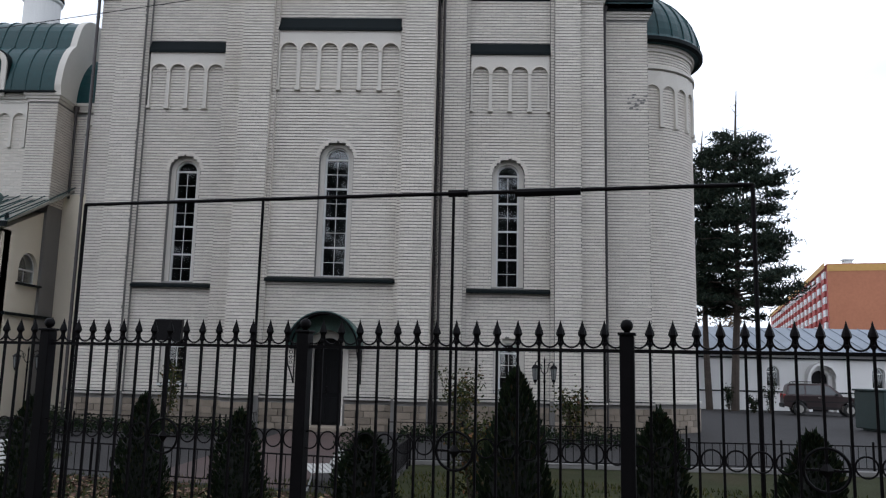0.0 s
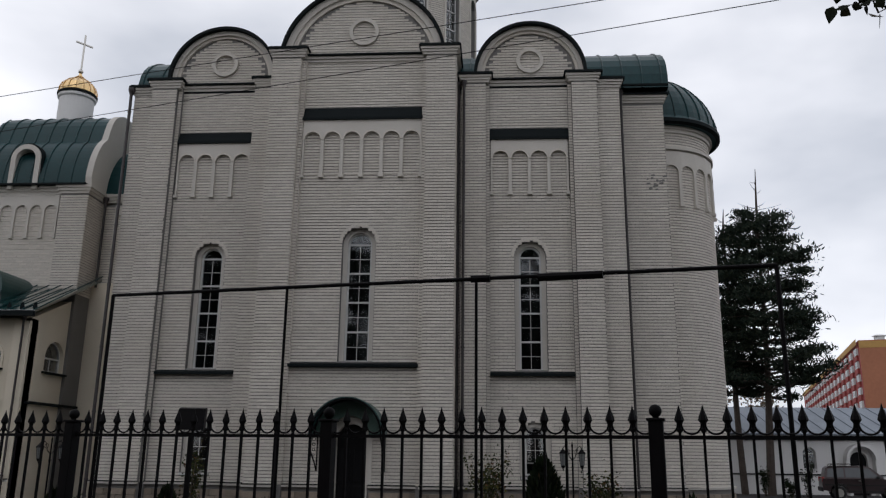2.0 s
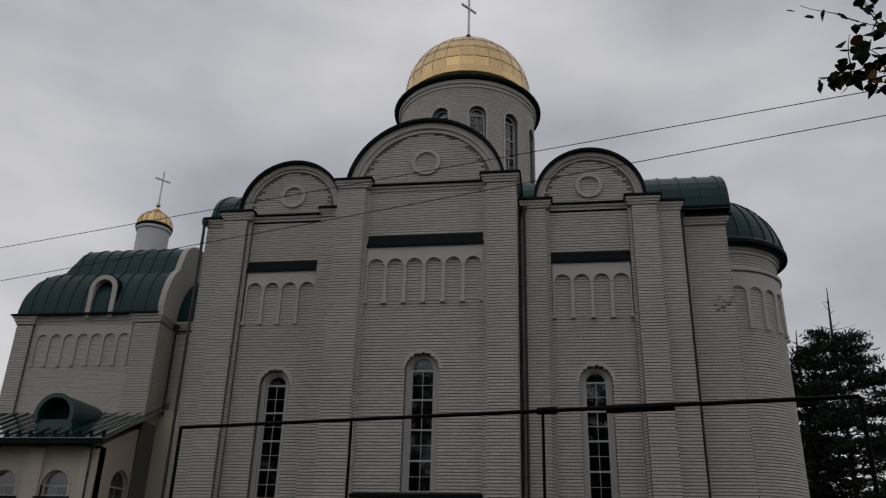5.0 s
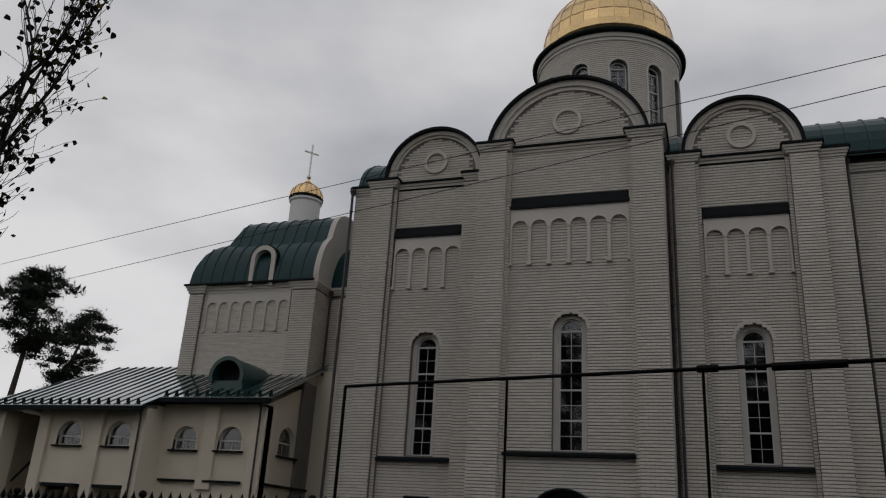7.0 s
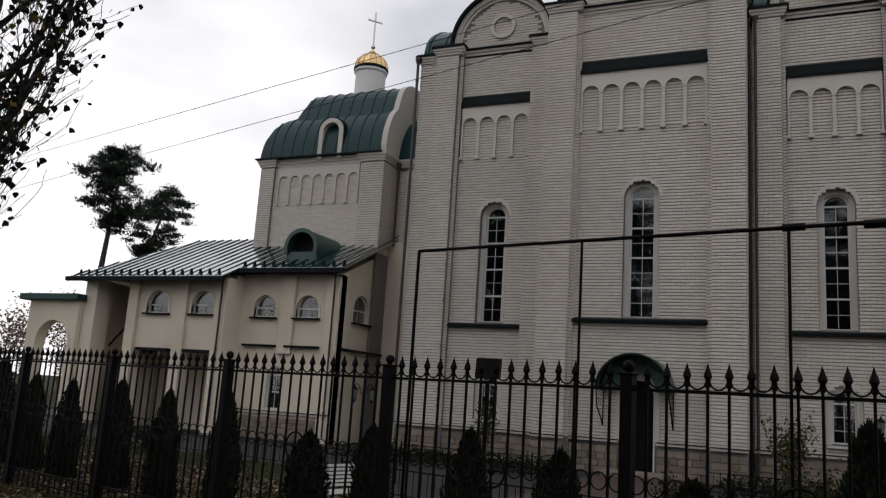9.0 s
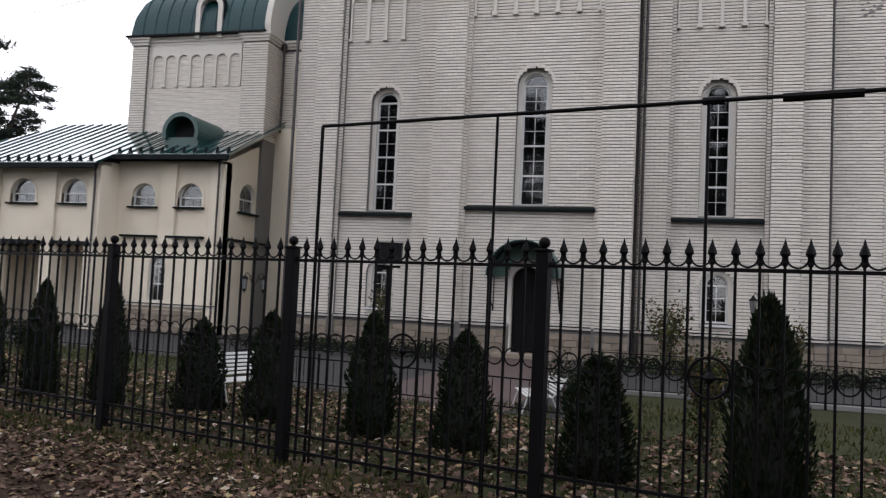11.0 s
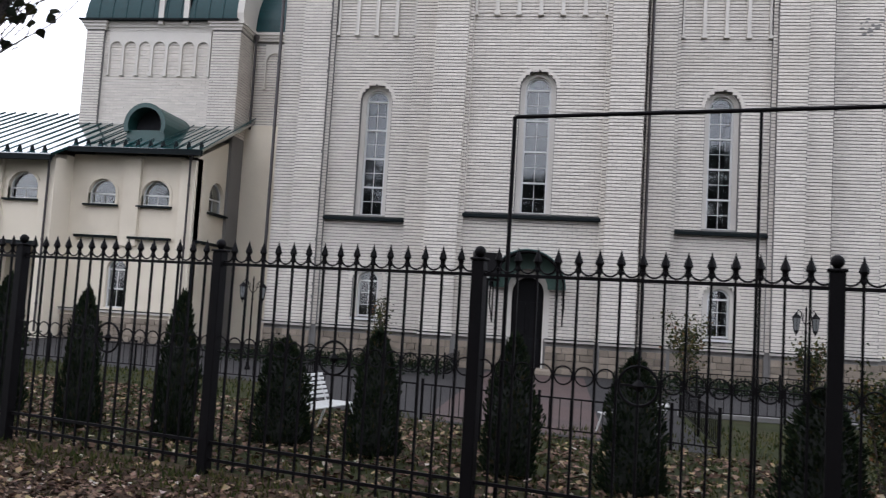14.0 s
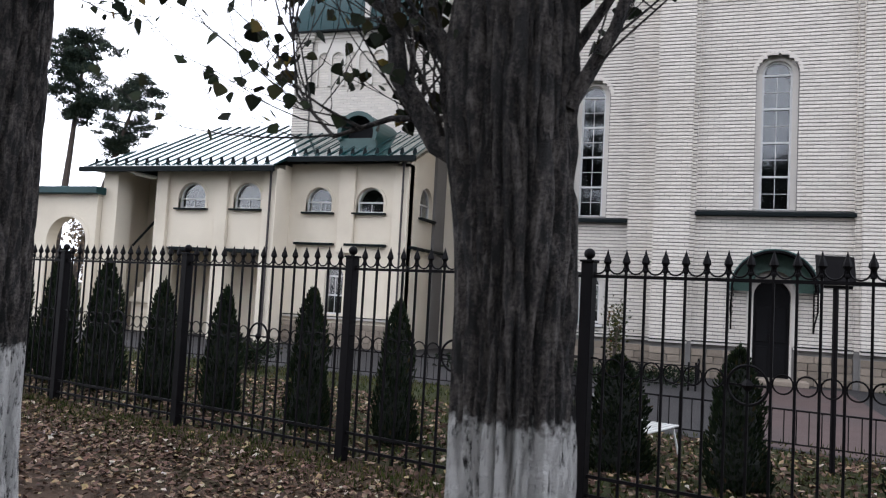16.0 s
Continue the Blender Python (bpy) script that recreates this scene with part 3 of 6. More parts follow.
# ledges, sloping metal bands and blind arches
for x0, x1, y, zl, z0, z1 in ((-1.87, 1.87, 0.0, 4.25, 11.72, 12.16), (-6.067, -3.623, 0.74, 4.09, 11.30, 11.70), (3.898, 6.342, 0.74, 4.09, 11.30, 11.70)):
    wall_part("ledge", Mesh().add([(x, y - d, z) for x in (x0, x1) for d, z in ((0.0, zl - 0.10), (0.20, zl - 0.10), (0.20, zl - 0.03), (0.0, zl + 0.03))], [(0, 1, 2, 3), (7, 6, 5, 4), (0, 4, 5, 1), (1, 5, 6, 2), (2, 6, 7, 3), (3, 7, 4, 0)]), DARKTRIM, "dark green metal ledge")
    wall_part("sloping_band", Mesh().add([(x, y - d, z) for x in (x0, x1) for d, z in ((0.0, z0), (0.16, z0), (0.16, z0 + 0.08), (0.0, z1))], [(0, 1, 2, 3), (7, 6, 5, 4), (0, 4, 5, 1), (1, 5, 6, 2), (2, 6, 7, 3), (3, 7, 4, 0)]), DARKTRIM, "dark green sheet metal band")
for x0, x1, zt, zs, zb, n, y in ((-1.83, 1.83, 11.70, 11.08, 9.86, 6, 0.0), (-6.02, -3.66, 11.28, 10.68, 9.50, 4, 0.74), (3.93, 6.31, 11.28, 10.68, 9.50, 4, 0.74)):
    arcature(church, x0, x1, zt, zs, zb, n, y, label="white brick blind arches on thin strips")
    pitch = (x1 - x0) / n
    r = (pitch - 0.1) / 2
    for i in range(n):
        c = x0 + pitch * (i + 0.5)
        m = Mesh().band(arc(c, zs, r - 0.002, n=10), arc(c, zs, r + 0.05, n=10), y - 0.125, y - 0.1)
        wall_part("arch_ring", m, BRICK)

# gables
for cx, cz, r, y, med_z, med_r, back in ((-0.05, 13.62, 2.52, -0.08, 14.70, 0.36, 6.5), (-4.73, 13.52, 1.68, 0.66, 14.05, 0.32, 3.5), (5.18, 13.47, 1.67, 0.66, 13.97, 0.32, 3.5)):
    zb = 13.93 if r > 2 else 13.36
    base = zb


    def arch(rr):
        """The gable's line: part of a circle, or a half circle on short legs."""
        if zb > cz:
            foot = math.degrees(math.asin((zb - cz) / rr))
            return arc(cx, cz, rr, 180 - foot, foot, n=28)
        return [(cx - rr, zb)] + arc(cx, cz, rr, n=28) + [(cx + rr, zb)]

    m = Mesh().slab(arch(r), y, y + 0.4)
    g = wall_part("gable_wall", m)
    bricks(field, cx - r, cx + r, base + 0.03, cz + r, front(y), inside=lambda a, b, z0, z1, c=cx, q=cz, rr=r * 0.88: max(abs(a - c), abs(b - c)) ** 2 + max(z1 - q, 0) ** 2 < rr * rr)
    part("arch_band", Mesh().band(arch(r * 0.87), arch(r * 0.92), y - 0.08, y), BRICK, g)
    part("arch_band", Mesh().band(arch(r * 0.92), arch(r + 0.01), y - 0.16, y), PLASTER, g)
    part("medallion", Mesh().band(arc(cx, med_z, med_r, 0, 360, 32), arc(cx, med_z, med_r + 0.11, 0, 360, 32), y - 0.10, y), PLASTER, g, "round brick medallion ring")
    rim = Mesh().band(arch(r + 0.01), arch(r + 0.10), y - 0.32, y + 0.02)
    part("metal_rim", rim, DARKTRIM, g)
    part("barrel_roof", Mesh().band(arch(r + 0.01), arch(r + 0.07), y + 0.02, back), GREEN_ROOF, g, "green sheet metal barrel roof", True)

# main barrel roof with standing seams
def main_profile(i, n=28, grow=0.0):
    t = math.pi * i / n
    c, s = math.cos(t), math.sin(t)
    return (8.35 - (7.45 + grow) * math.copysign(abs(c) ** 0.77, c), 13.12 + (2.6 + grow) * max(s, 0.0) ** 0.77)


m = Mesh()
prof = [main_profile(i) for i in range(29)]
m.add([(x, y, z) for x in (-7.75, 9.55) for y, z in prof], [(i, i + 1, i + 30, i + 29) for i in range(28)] + [tuple(range(28, -1, -1)), tuple(range(29, 58))])
roof = wall_part("roof", m, GREEN_ROOF, "dark green standing seam metal roof")
seams = Mesh()
for k in range(29):
    seams.tube([(-7.6 + 0.605 * k, *main_profile(i, 28, 0.015)) for i in range(0, 15)], 0.025, 5)
part("roof_seams", seams, GREEN_ROOF, roof)
part("eave_rail", Mesh().box(-7.7, 9.5, 0.70, 0.78, 13.10, 13.16), DARKTRIM, roof)

# drum and dome
DX, DY, DR = 0.25, 8.3, 3.0
drum = Mesh()
dplace = drum_place(DX, DY, DR)
dholes, dpitch = [], 2 * math.pi * DR / 12
for k in range(12):
    dholes.append((dpitch * (k + 0.5), 0.36, 17.5, 20.42))
wm = Mesh()
left = 0.0
for c, h, sill, top in dholes:
    for a, b in ((left, (left + c - h) / 2), ((left + c - h) / 2, c - h)):
        wm.box(a, b, 0.0, 0.4, 13.0, 21.85)
    wm.box(c - h, c, 0.0, 0.4, 13.0, sill).box(c, c + h, 0.0, 0.4, 13.0, sill)
    sp = top - h
    wm.slab([(c - h, 21.85), (c - h, sp)] + arc(c, sp, h)[1:7] + [(c, top), (c, 21.85)], 0.0, 0.4)
    wm.slab([(c, 21.85), (c, top)] + arc(c, sp, h)[8:14] + [(c + h, sp), (c + h, 21.85)], 0.0, 0.4)
    left = c + h
wm.box(left, 12 * dpitch, 0.0, 0.4, 13.0, 21.85)
wm.v = [dplace(u, -y, z) for u, y, z in wm.v]
wm.weld()
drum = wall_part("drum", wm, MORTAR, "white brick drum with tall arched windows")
bricks(field, 5 * dpitch, 12 * dpitch, 14.95, 21.55, dplace, [(c, h + 0.07, s, t + 0.07) for c, h, s, t in dholes])
part("drum_cornice", Mesh().lathe([(3.0, 21.3), (3.07, 21.32), (3.07, 21.45), (3.13, 21.47), (3.13, 21.65), (3.0, 21.67)], DX, DY, 48), PLASTER, drum)
part("drum_eave", Mesh().lathe([(3.0, 21.63), (3.32, 21.69), (3.34, 21.79), (3.30, 21.83), (2.7, 22.1)], DX, DY, 48), DARKTRIM, drum)
for k in range(5, 12):
    ang = (k + 0.5) * 30.0
    turn = Matrix.Translation((DX, DY, 0)) @ Matrix.Rotation(radians(ang + 90), 4, "Z")
    arched_window(drum, 0.0, 0.33, 17.6, 20.38, -DR + 0.2, 3, 2, 2, place=lambda p, t=turn: tuple(t @ Vector(p)))
    tr = arch_trim(0.0, 0.36, 17.5, 20.42, 0.07, -DR - 0.04, -DR + 0.1)
    tr.v = [tuple(turn @ Vector(p)) for p in tr.v]
    part("window_surround", tr, PLASTER, drum)
dome = wall_part("dome", Mesh().lathe([(2.72, 22.05), (2.86, 22.3)] + [(2.88 * math.cos(radians(a)), 22.5 + 3.0 * math.sin(radians(a)) ** 0.95) for a in range(2, 88, 9)] + [(0.34, 25.56), (0.16, 25.85), (0.08, 26.1)], DX, DY, 28), GOLD, "gilded helmet dome of seamed sheets")
ribs = Mesh()
for k in range(28):
    a = radians(k * 360 / 28)
    ribs.tube([(DX + 2.895 * math.cos(radians(e)) * math.cos(a), DY + 2.895 * math.cos(radians(e)) * math.sin(a), 22.5 + 3.005 * math.sin(radians(e)) ** 0.95) for e in range(2, 88, 9)], 0.010, 4)
for e in (11, 24, 37, 51, 66):
    rr, zz = 2.893 * math.cos(radians(e)), 22.5 + 3.01 * math.sin(radians(e)) ** 0.95
    ribs.tube([(DX + rr * math.cos(radians(q)), DY + rr * math.sin(radians(q)), zz) for q in range(0, 361, 12)], 0.010, 4)
part("dome_seams", ribs, GOLDSEAM, dome, "folded sheet seams")


def cross(parent, x, y, z0, h, ball, mat=STEEL):
    part("ball", Mesh().lathe([(0.01, z0 - ball)] + [(ball * math.cos(radians(a)), z0 + ball * math.sin(radians(a))) for a in range(-75, 90, 15)] + [(0.01, z0 + ball)], x, y, 14), DARKTRIM if ball > 0.12 else mat, parent, smooth=True)
    t = h * 0.018
    c = Mesh().box(-t, t, -t, t, ball, h).box(-h * 0.21, h * 0.21, -t, t, h * 0.73, h * 0.73 + 2 * t)
    turn = Matrix.Translation((x, y, z0)) @ Matrix.Rotation(radians(52), 4, "Z")
    c.v = [tuple(turn @ Vector(p)) for p in c.v]
    part("cross", c, mat, parent, "pale metal cross with one bar")


cross(dome, DX, DY, 26.25, 2.3, 0.14)

# broken brick faces on the corner pier
chip_rng = random.Random(12)
for k in range(16):
    cx0, cz0 = 9.0 + chip_rng.gauss(0, 0.13), 9.95 + chip_rng.gauss(0, 0.17)
    cw = chip_rng.uniform(0.03, 0.085)
    wall_part("chipped_brick", Mesh().slab([(cx0 - cw, cz0), (cx0 - cw * 0.4, cz0 - 0.02), (cx0 + cw * 0.8, cz0 - 0.012), (cx0 + cw, cz0 + 0.025), (cx0 + cw * 0.2, cz0 + 0.04), (cx0 - cw * 0.7, cz0 + 0.03)], 1.1735 + 0.0001 * k, 1.19), MORTAR, "broken grey brick face")

# the east apse
AX, AY, AR = 9.4, 4.0, 2.0
aplace = lambda u, d, z: (AX + (AR + d) * math.sin(u / AR), AY - (AR + d) * math.cos(u / AR), z)
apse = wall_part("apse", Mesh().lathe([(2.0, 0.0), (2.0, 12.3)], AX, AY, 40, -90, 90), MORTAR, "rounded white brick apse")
bricks(field, 0.0, 4.2, 0.92, 12.15, aplace)
arcature(church, 0.02, 4.5, 11.36, 10.66, 9.5, 8, 0.0, 0.09, place=aplace)
part("string_course", Mesh().lathe([(2.0, 11.4), (2.13, 11.42), (2.13, 11.52), (2.0, 11.54)], AX, AY, 40, -90, 90), PLASTER, apse)
part("apse_cornice", Mesh().lathe([(2.0, 12.0), (2.07, 12.02), (2.07, 12.12), (2.14, 12.14), (2.14, 12.26), (2.0, 12.3)], AX, AY, 40, -90, 90), PLASTER, apse)
aroof = part("apse_roof", Mesh().lathe([(2.0, 12.2), (2.38, 12.3), (2.40, 12.40), (2.33, 12.52)] + [(2.33 * math.cos(radians(a)), 12.5 + 2.15 * math.sin(radians(a)) ** 1.15) for a in range(8, 91, 8)], AX, AY, 30, -90, 90), GREEN_ROOF, apse, "green half-dome metal roof")
ribs = Mesh()
for k in range(16):
    a = radians(-90 + k * 12)
    ribs.tube([(AX + 2.345 * math.cos(radians(e)) * math.cos(a), AY + 2.345 * math.cos(radians(e)) * math.sin(a), 12.5 + 2.16 * math.sin(radians(e)) ** 1.15) for e in range(0, 89, 8)], 0.02, 4)
part("roof_seams", ribs, GREEN_ROOF, apse)
part("eaves_flashing", Mesh().lathe([(2.3, 12.22), (2.42, 12.28), (2.42, 12.40), (2.3, 12.42)], AX, AY, 40, -90, 90), DARKTRIM, apse)

# windows and door
arched_window(church, 0.03, 0.36, 4.32, 8.18, 0.28, 4, 2, 2)
wall_part("window_surround", arch_trim(0.03, 0.36, 4.30, 8.18, 0.171, 0.17, 0.34), PLASTER, "recessed brick window arch")
for wx, sx in ((-4.73, -4.65), (5.10, 5.17)):
    arched_window(church, wx, 0.335, 4.17, 7.92, 1.02, 4, 2, 2)
    wall_part("window_surround", arch_trim(wx, 0.335, 4.14, 7.92, 0.166, 0.91, 1.08), PLASTER, "recessed brick window arch")
    arched_window(church, sx, 0.30, 1.22, 2.56, 0.96, 1, 2, 3)
    wall_part("window_surround", arch_trim(sx, 0.30, 1.2, 2.56, 0.141, 0.83, 1.02), PLASTER, "recessed brick window arch")
    wall_part("window_sill", Mesh().box(sx - 0.42, sx + 0.42, 0.62, 0.80, 1.12, 1.18), WHITEPVC)
for cx, h, t, y in ((0.03, 0.36, 8.18, 0.0), (-4.73, 0.335, 7.92, 0.74), (5.10, 0.335, 7.92, 0.74), (-4.65, 0.32, 2.58, 0.74), (5.17, 0.32, 2.58, 0.74)):
    for k in range(18):
        ring = arc(cx, t - h, h + 0.15, 180 - 10 * k - 0.8, 170 - 10 * k + 0.8, n=2), arc(cx, t - h, h + 0.24, 180 - 10 * k - 0.6, 170 - 10 * k + 0.6, n=2)
        wall_part("voussoir", Mesh().band(*ring, y - 0.024, y), BRICK)
door = wall_part("door", Mesh().slab([(-0.40, 0.06)] + arc(0.03, 2.14, 0.43, n=16) + [(0.46, 0.06)], 0.2, 0.26), DOORWOOD, "dark closed arched double door")
for x0, x1 in ((-0.36, 0.0), (0.06, 0.42)):
    for z0, z1 in ((0.2, 0.9), (1.0, 1.9)):
        part("door_panel", Mesh().box(x0 + 0.03, x1 - 0.03, 0.17, 0.2, z0, z1, 0.012), DOORWOOD, door)
part("door_handle", Mesh().tube([(0.0, 0.17, 1.0), (0.0, 0.12, 1.0), (0.0, 0.12, 1.2), (0.0, 0.17, 1.2)], 0.012, 6), BLACKIRON, door)
wall_part("door_reveal", arch_trim(0.03, 0.43, 0.05, 2.57, 0.045, -0.04, 0.3), PLASTER)
wall_part("door_arch", arch_trim(0.03, 0.475, 0.92, 2.62, 0.12, -0.06, 0.0), PLASTER)
wall_part("door_step", Mesh().box(-0.8, 0.86, -0.75, 0.2, 0.0, 0.13, 0.015), STONE)
can = wall_part("door_canopy", Mesh().band(arc(0.03, 2.25, 0.98, n=24), arc(0.03, 2.25, 1.01, n=24), -1.0, 0.0), GREEN, "green half-round sheet metal door canopy", )
for yy in (-1.0, -0.5, -0.05):
    part("canopy_rib", Mesh().band(arc(0.03, 2.25, 0.93, n=24), arc(0.03, 2.25, 0.98, n=24), yy, yy + 0.04), BLACKIRON, can)
part("canopy_back", Mesh().band(arc(0.03, 2.25, 0.53, n=20), arc(0.03, 2.25, 0.97, n=20), -0.30, -0.27), PALEGREEN, can, "faded green sheet above the door")
for s in (-1, 1):
    x = 0.03 + s * 0.95
    scroll = Mesh().tube([(x, -0.96, 2.28), (x, -0.95, 2.15), (x + s * 0.03, -0.7, 1.8), (x, -0.3, 1.5), (x, -0.06, 1.3)], 0.02, 6)
    scroll.tube([(x, -0.04, 1.28), (x, -0.04, 2.25)], 0.018, 6).tube([(x, -1.0, 2.25), (x, 0.0, 2.25)], 0.018, 6)
    for q in range(5):
        scroll.torus((x, -0.5, 2.28 - 0.14 * q), 0.05 - 0.005 * q, 0.01, 10, 4)
    part("canopy_bracket", scroll, BLACKIRON, can, "wrought iron scroll bracket")

# downpipes
def downpipe(parent, x, y, z0, z1, r=0.05):
    d = Mesh().tube([(x, y, z0), (x, y, z1 - 0.3), (x, y - 0.02, z1)], r, 8)
    p = part("downpipe", d, PIPE, parent, "brown round metal downpipe")
    head = Mesh().lathe([(r, z1 - 0.05), (r * 2.2, z1 + 0.12), (r * 2.2, z1 + 0.2)], x, y, 10)
    part("hopper", head, PIPE, p)
    z = z0 + 0.8
    while z < z1 - 0.5:
        part("clamp", Mesh().lathe([(r, z), (r + 0.012, z), (r + 0.012, z + 0.05), (r, z + 0.05)], x, y, 8), PIPE, p)
        z += 1.9


downpipe(church, -7.72, 0.48, 0.15, 13.0)
downpipe(church, 2.93, 0.50, 0.15, 13.0, 0.04)
downpipe(church, 3.10, 0.36, 0.15, 13.0, 0.04)
downpipe(church, 8.05, 1.05, 0.15, 12.9)
part("brickwork", field, BRICK, church, "white brick courses with recessed joints")["kind"] = "stuff"

# ---------------------------------------------------------------- narthex
nar = thing("church_narthex", "white brick narthex with green barrel roof and gilded cupola", "church")
nfield = Mesh()


def nar_part(name, mesh, mat=MORTAR, label=""):
    return part(name, mesh, mat, nar, label)


NY = 2.96
nar_part("wall_panel", Mesh().box(-15.2, -11.0, NY + 0.12, 9.5, 0.0, 10.5), PLASTER)
nar_part("pier", Mesh().box(-15.70, -15.05, NY, 9.5, 0.0, 10.5))
nar_part("pier", Mesh().box(-11.08, -10.1, NY, 9.5, 0.0, 10.5))
nar_part("wall_panel", Mesh().box(-10.1, -7.65, 4.1, 9.5, 0.0, 10.4))
bricks(nfield, -15.70, -15.05, 6.9, 10.42, front(NY))
bricks(nfield, -15.05, -11.08, 6.9, 10.42, front(NY + 0.12))
bricks(nfield, -11.08, -10.1, 6.9, 10.42, front(NY))
bricks(nfield, -10.1, -7.65, 7.45, 10.3, front(4.1))
bricks(nfield, NY, 4.1, 6.9, 10.42, side(-10.1, 1))
arcature(nar, -14.85, -11.15, 10.40, 9.84, 8.86, 7, NY + 0.12, 0.09, 0.09)
arcature(nar, -9.6, -8.9, 10.3, 9.72, 8.75, 1, 4.1, 0.09, 0.09)
for x0, x1, y in ((-15.70, -15.05, NY), (-15.05, -11.08, NY + 0.12), (-11.08, -10.1, NY), (-10.1, -7.65, 4.1)):
    m = Mesh()
    for i, out in enumerate((0.05, 0.10, 0.15)):
        m.box(x0 - out, x1 + out, y - out, 9.5, 10.46 + 0.1 * i, 10.56 + 0.1 * i)
    nar_part("cornice", m, PLASTER)
# bonnet roof: rises from every side but the east, where a white gable closes it
RX0, RX1, RY0, RY1, RZ = -15.76, -10.25, NY - 0.08, 9.5, 10.77


def bonnet(x, y, lift=0.0):
    def rise(d, w):
        q = min(max(d / w, 0.0), 1.0)
        return math.sqrt(1 - (1 - q) ** 2)
    low = 2.05 * min(rise(x - RX0, 1.1), rise(y - RY0, 1.25), rise(RY1 - y, 1.25))
    high = 1.25 * min(rise(x - RX0 - 1.15, 0.8), rise(y - RY0 - 0.85, 1.3), rise(RY1 - y - 0.85, 1.3)) if x > RX0 + 1.15 and RY0 + 0.85 < y < RY1 - 0.85 else 0.0
    return RZ + low + high + lift


def spread(a, b, n):
    return [a + (b - a) * (1 - math.cos(math.pi * i / n)) / 2 for i in range(n + 1)]


gx = spread(RX0, RX0 + 2.4, 22)[:-1] + [RX0 + 2.4 + (RX1 - RX0 - 2.4) * i / 8 for i in range(9)]
gy = spread(RY0, RY0 + 2.6, 30)[:-1] + [RY0 + 2.6 + (RY1 - RY0 - 5.2) * i / 6 for i in range(7)] + spread(RY1 - 2.6, RY1, 20)[1:]
m = Mesh()
m.add([(x, y, bonnet(x, y)) for x in gx for y in gy], [(i * len(gy) + j, (i + 1) * len(gy) + j, (i + 1) * len(gy) + j + 1, i * len(gy) + j + 1) for i in range(len(gx) - 1) for j in range(len(gy) - 1)])
nroof = nar_part("roof", m, GREEN_ROOF, "dark green bonnet-shaped metal roof")
seams = Mesh()
for k in range(1, 11):
    x = RX0 + k * (RX1 - RX0) / 11
    seams.tube([(x, y, bonnet(x, y, 0.02)) for y in gy[:34]], 0.022, 5)
part("roof_seams", seams, GREEN_ROOF, nroof)
part("roof_skirt", Mesh().box(RX0 - 0.15, RX1 + 0.1, RY0 - 0.14, RY1, RZ - 0.03, RZ + 0.03), DARKTRIM, nroof)
# east gable and link roof
gab = [(RY0 + 0.05, RZ)] + [(y, bonnet(-11.5, y) + 0.06) for y in gy[1:-1]] + [(RY1, RZ)]
m = Mesh()
n = len(gab)
m.add([(x, y, z) for x in (-10.25, -10.02) for y, z in gab], [tuple(range(n)), tuple(range(2 * n - 1, n - 1, -1))] + [(i, i + n, (i + 1) % n + n, (i + 1) % n) for i in range(n)])
nar_part("gable_wall", m, PLASTER, "white rounded gable wall")
m = Mesh()
lk = [(4.0, 10.6)] + [(4.0 + 2.2 * (1 - math.cos(radians(a))), 10.66 + 2.4 * math.sin(radians(a))) for a in range(5, 91, 9)] + [(9.4, 13.06), (9.4, 10.6)]
n = len(lk)
m.add([(x, y, z) for x in (-10.02, -7.66) for y, z in lk], [tuple(range(n)), tuple(range(2 * n - 1, n - 1, -1))] + [(i, i + n, (i + 1) % n + n, (i + 1) % n) for i in range(n)])
nar_part("link_roof", m, GREEN_ROOF)
# hooded attic window
hood = nar_part("attic_window", Mesh().band([(-12.86, 10.62)] + arc(-12.5, 11.75, 0.36, n=14) + [(-12.14, 10.62)], [(-13.04, 10.62)] + arc(-12.5, 11.75, 0.54, n=14) + [(-11.96, 10.62)], NY - 0.12, NY + 1.0), PLASTER, "white arched attic window surround")
part("hood_roof", Mesh().band([(-13.04, 10.7)] + arc(-12.5, 11.75, 0.545, n=14) + [(-11.96, 10.7)], [(-13.1, 10.7)] + arc(-12.5, 11.75, 0.60, n=14) + [(-11.9, 10.7)], NY - 0.05, NY + 1.3), DARKTRIM, hood)
arched_window(hood, -12.5, 0.36, 10.66, 12.11, NY + 0.25, 1, 1, 1)
# cupola
CX, CY = -12.88, 6.2
cup = nar_part("cupola_drum", Mesh().lathe([(1.05, 13.7), (1.0, 14.2), (0.80, 14.3), (0.72, 14.34), (0.66, 14.4), (0.66, 15.5), (0.73, 15.55), (0.73, 15.65), (0.65, 15.7)], CX, CY, 28), WHITEWALL, "white round cupola drum", )
part("cupola_skirt", Mesh().lathe([(1.15, 13.6), (1.02, 14.1), (0.82, 14.36), (0.73, 14.40)], CX, CY, 28), GREEN_ROOF, cup)
cd = part("cupola_dome", Mesh().lathe([(0.65, 15.66), (0.72, 15.8), (0.72, 15.92), (0.63, 16.14), (0.45, 16.32), (0.24, 16.45), (0.10, 16.58), (0.05, 16.72)], CX, CY, 16), GOLD, cup, "gilded cupola dome")
ribs = Mesh()
for k in range(16):
    a = radians(k * 22.5)
    ribs.tube([(CX + r * math.cos(a), CY + r * math.sin(a), z) for r, z in ((0.735, 15.8), (0.735, 15.92), (0.645, 16.15), (0.465, 16.33), (0.25, 16.46), (0.11, 16.59))], 0.014, 4)
part("dome_seams", ribs, GOLDSEAM, cd)
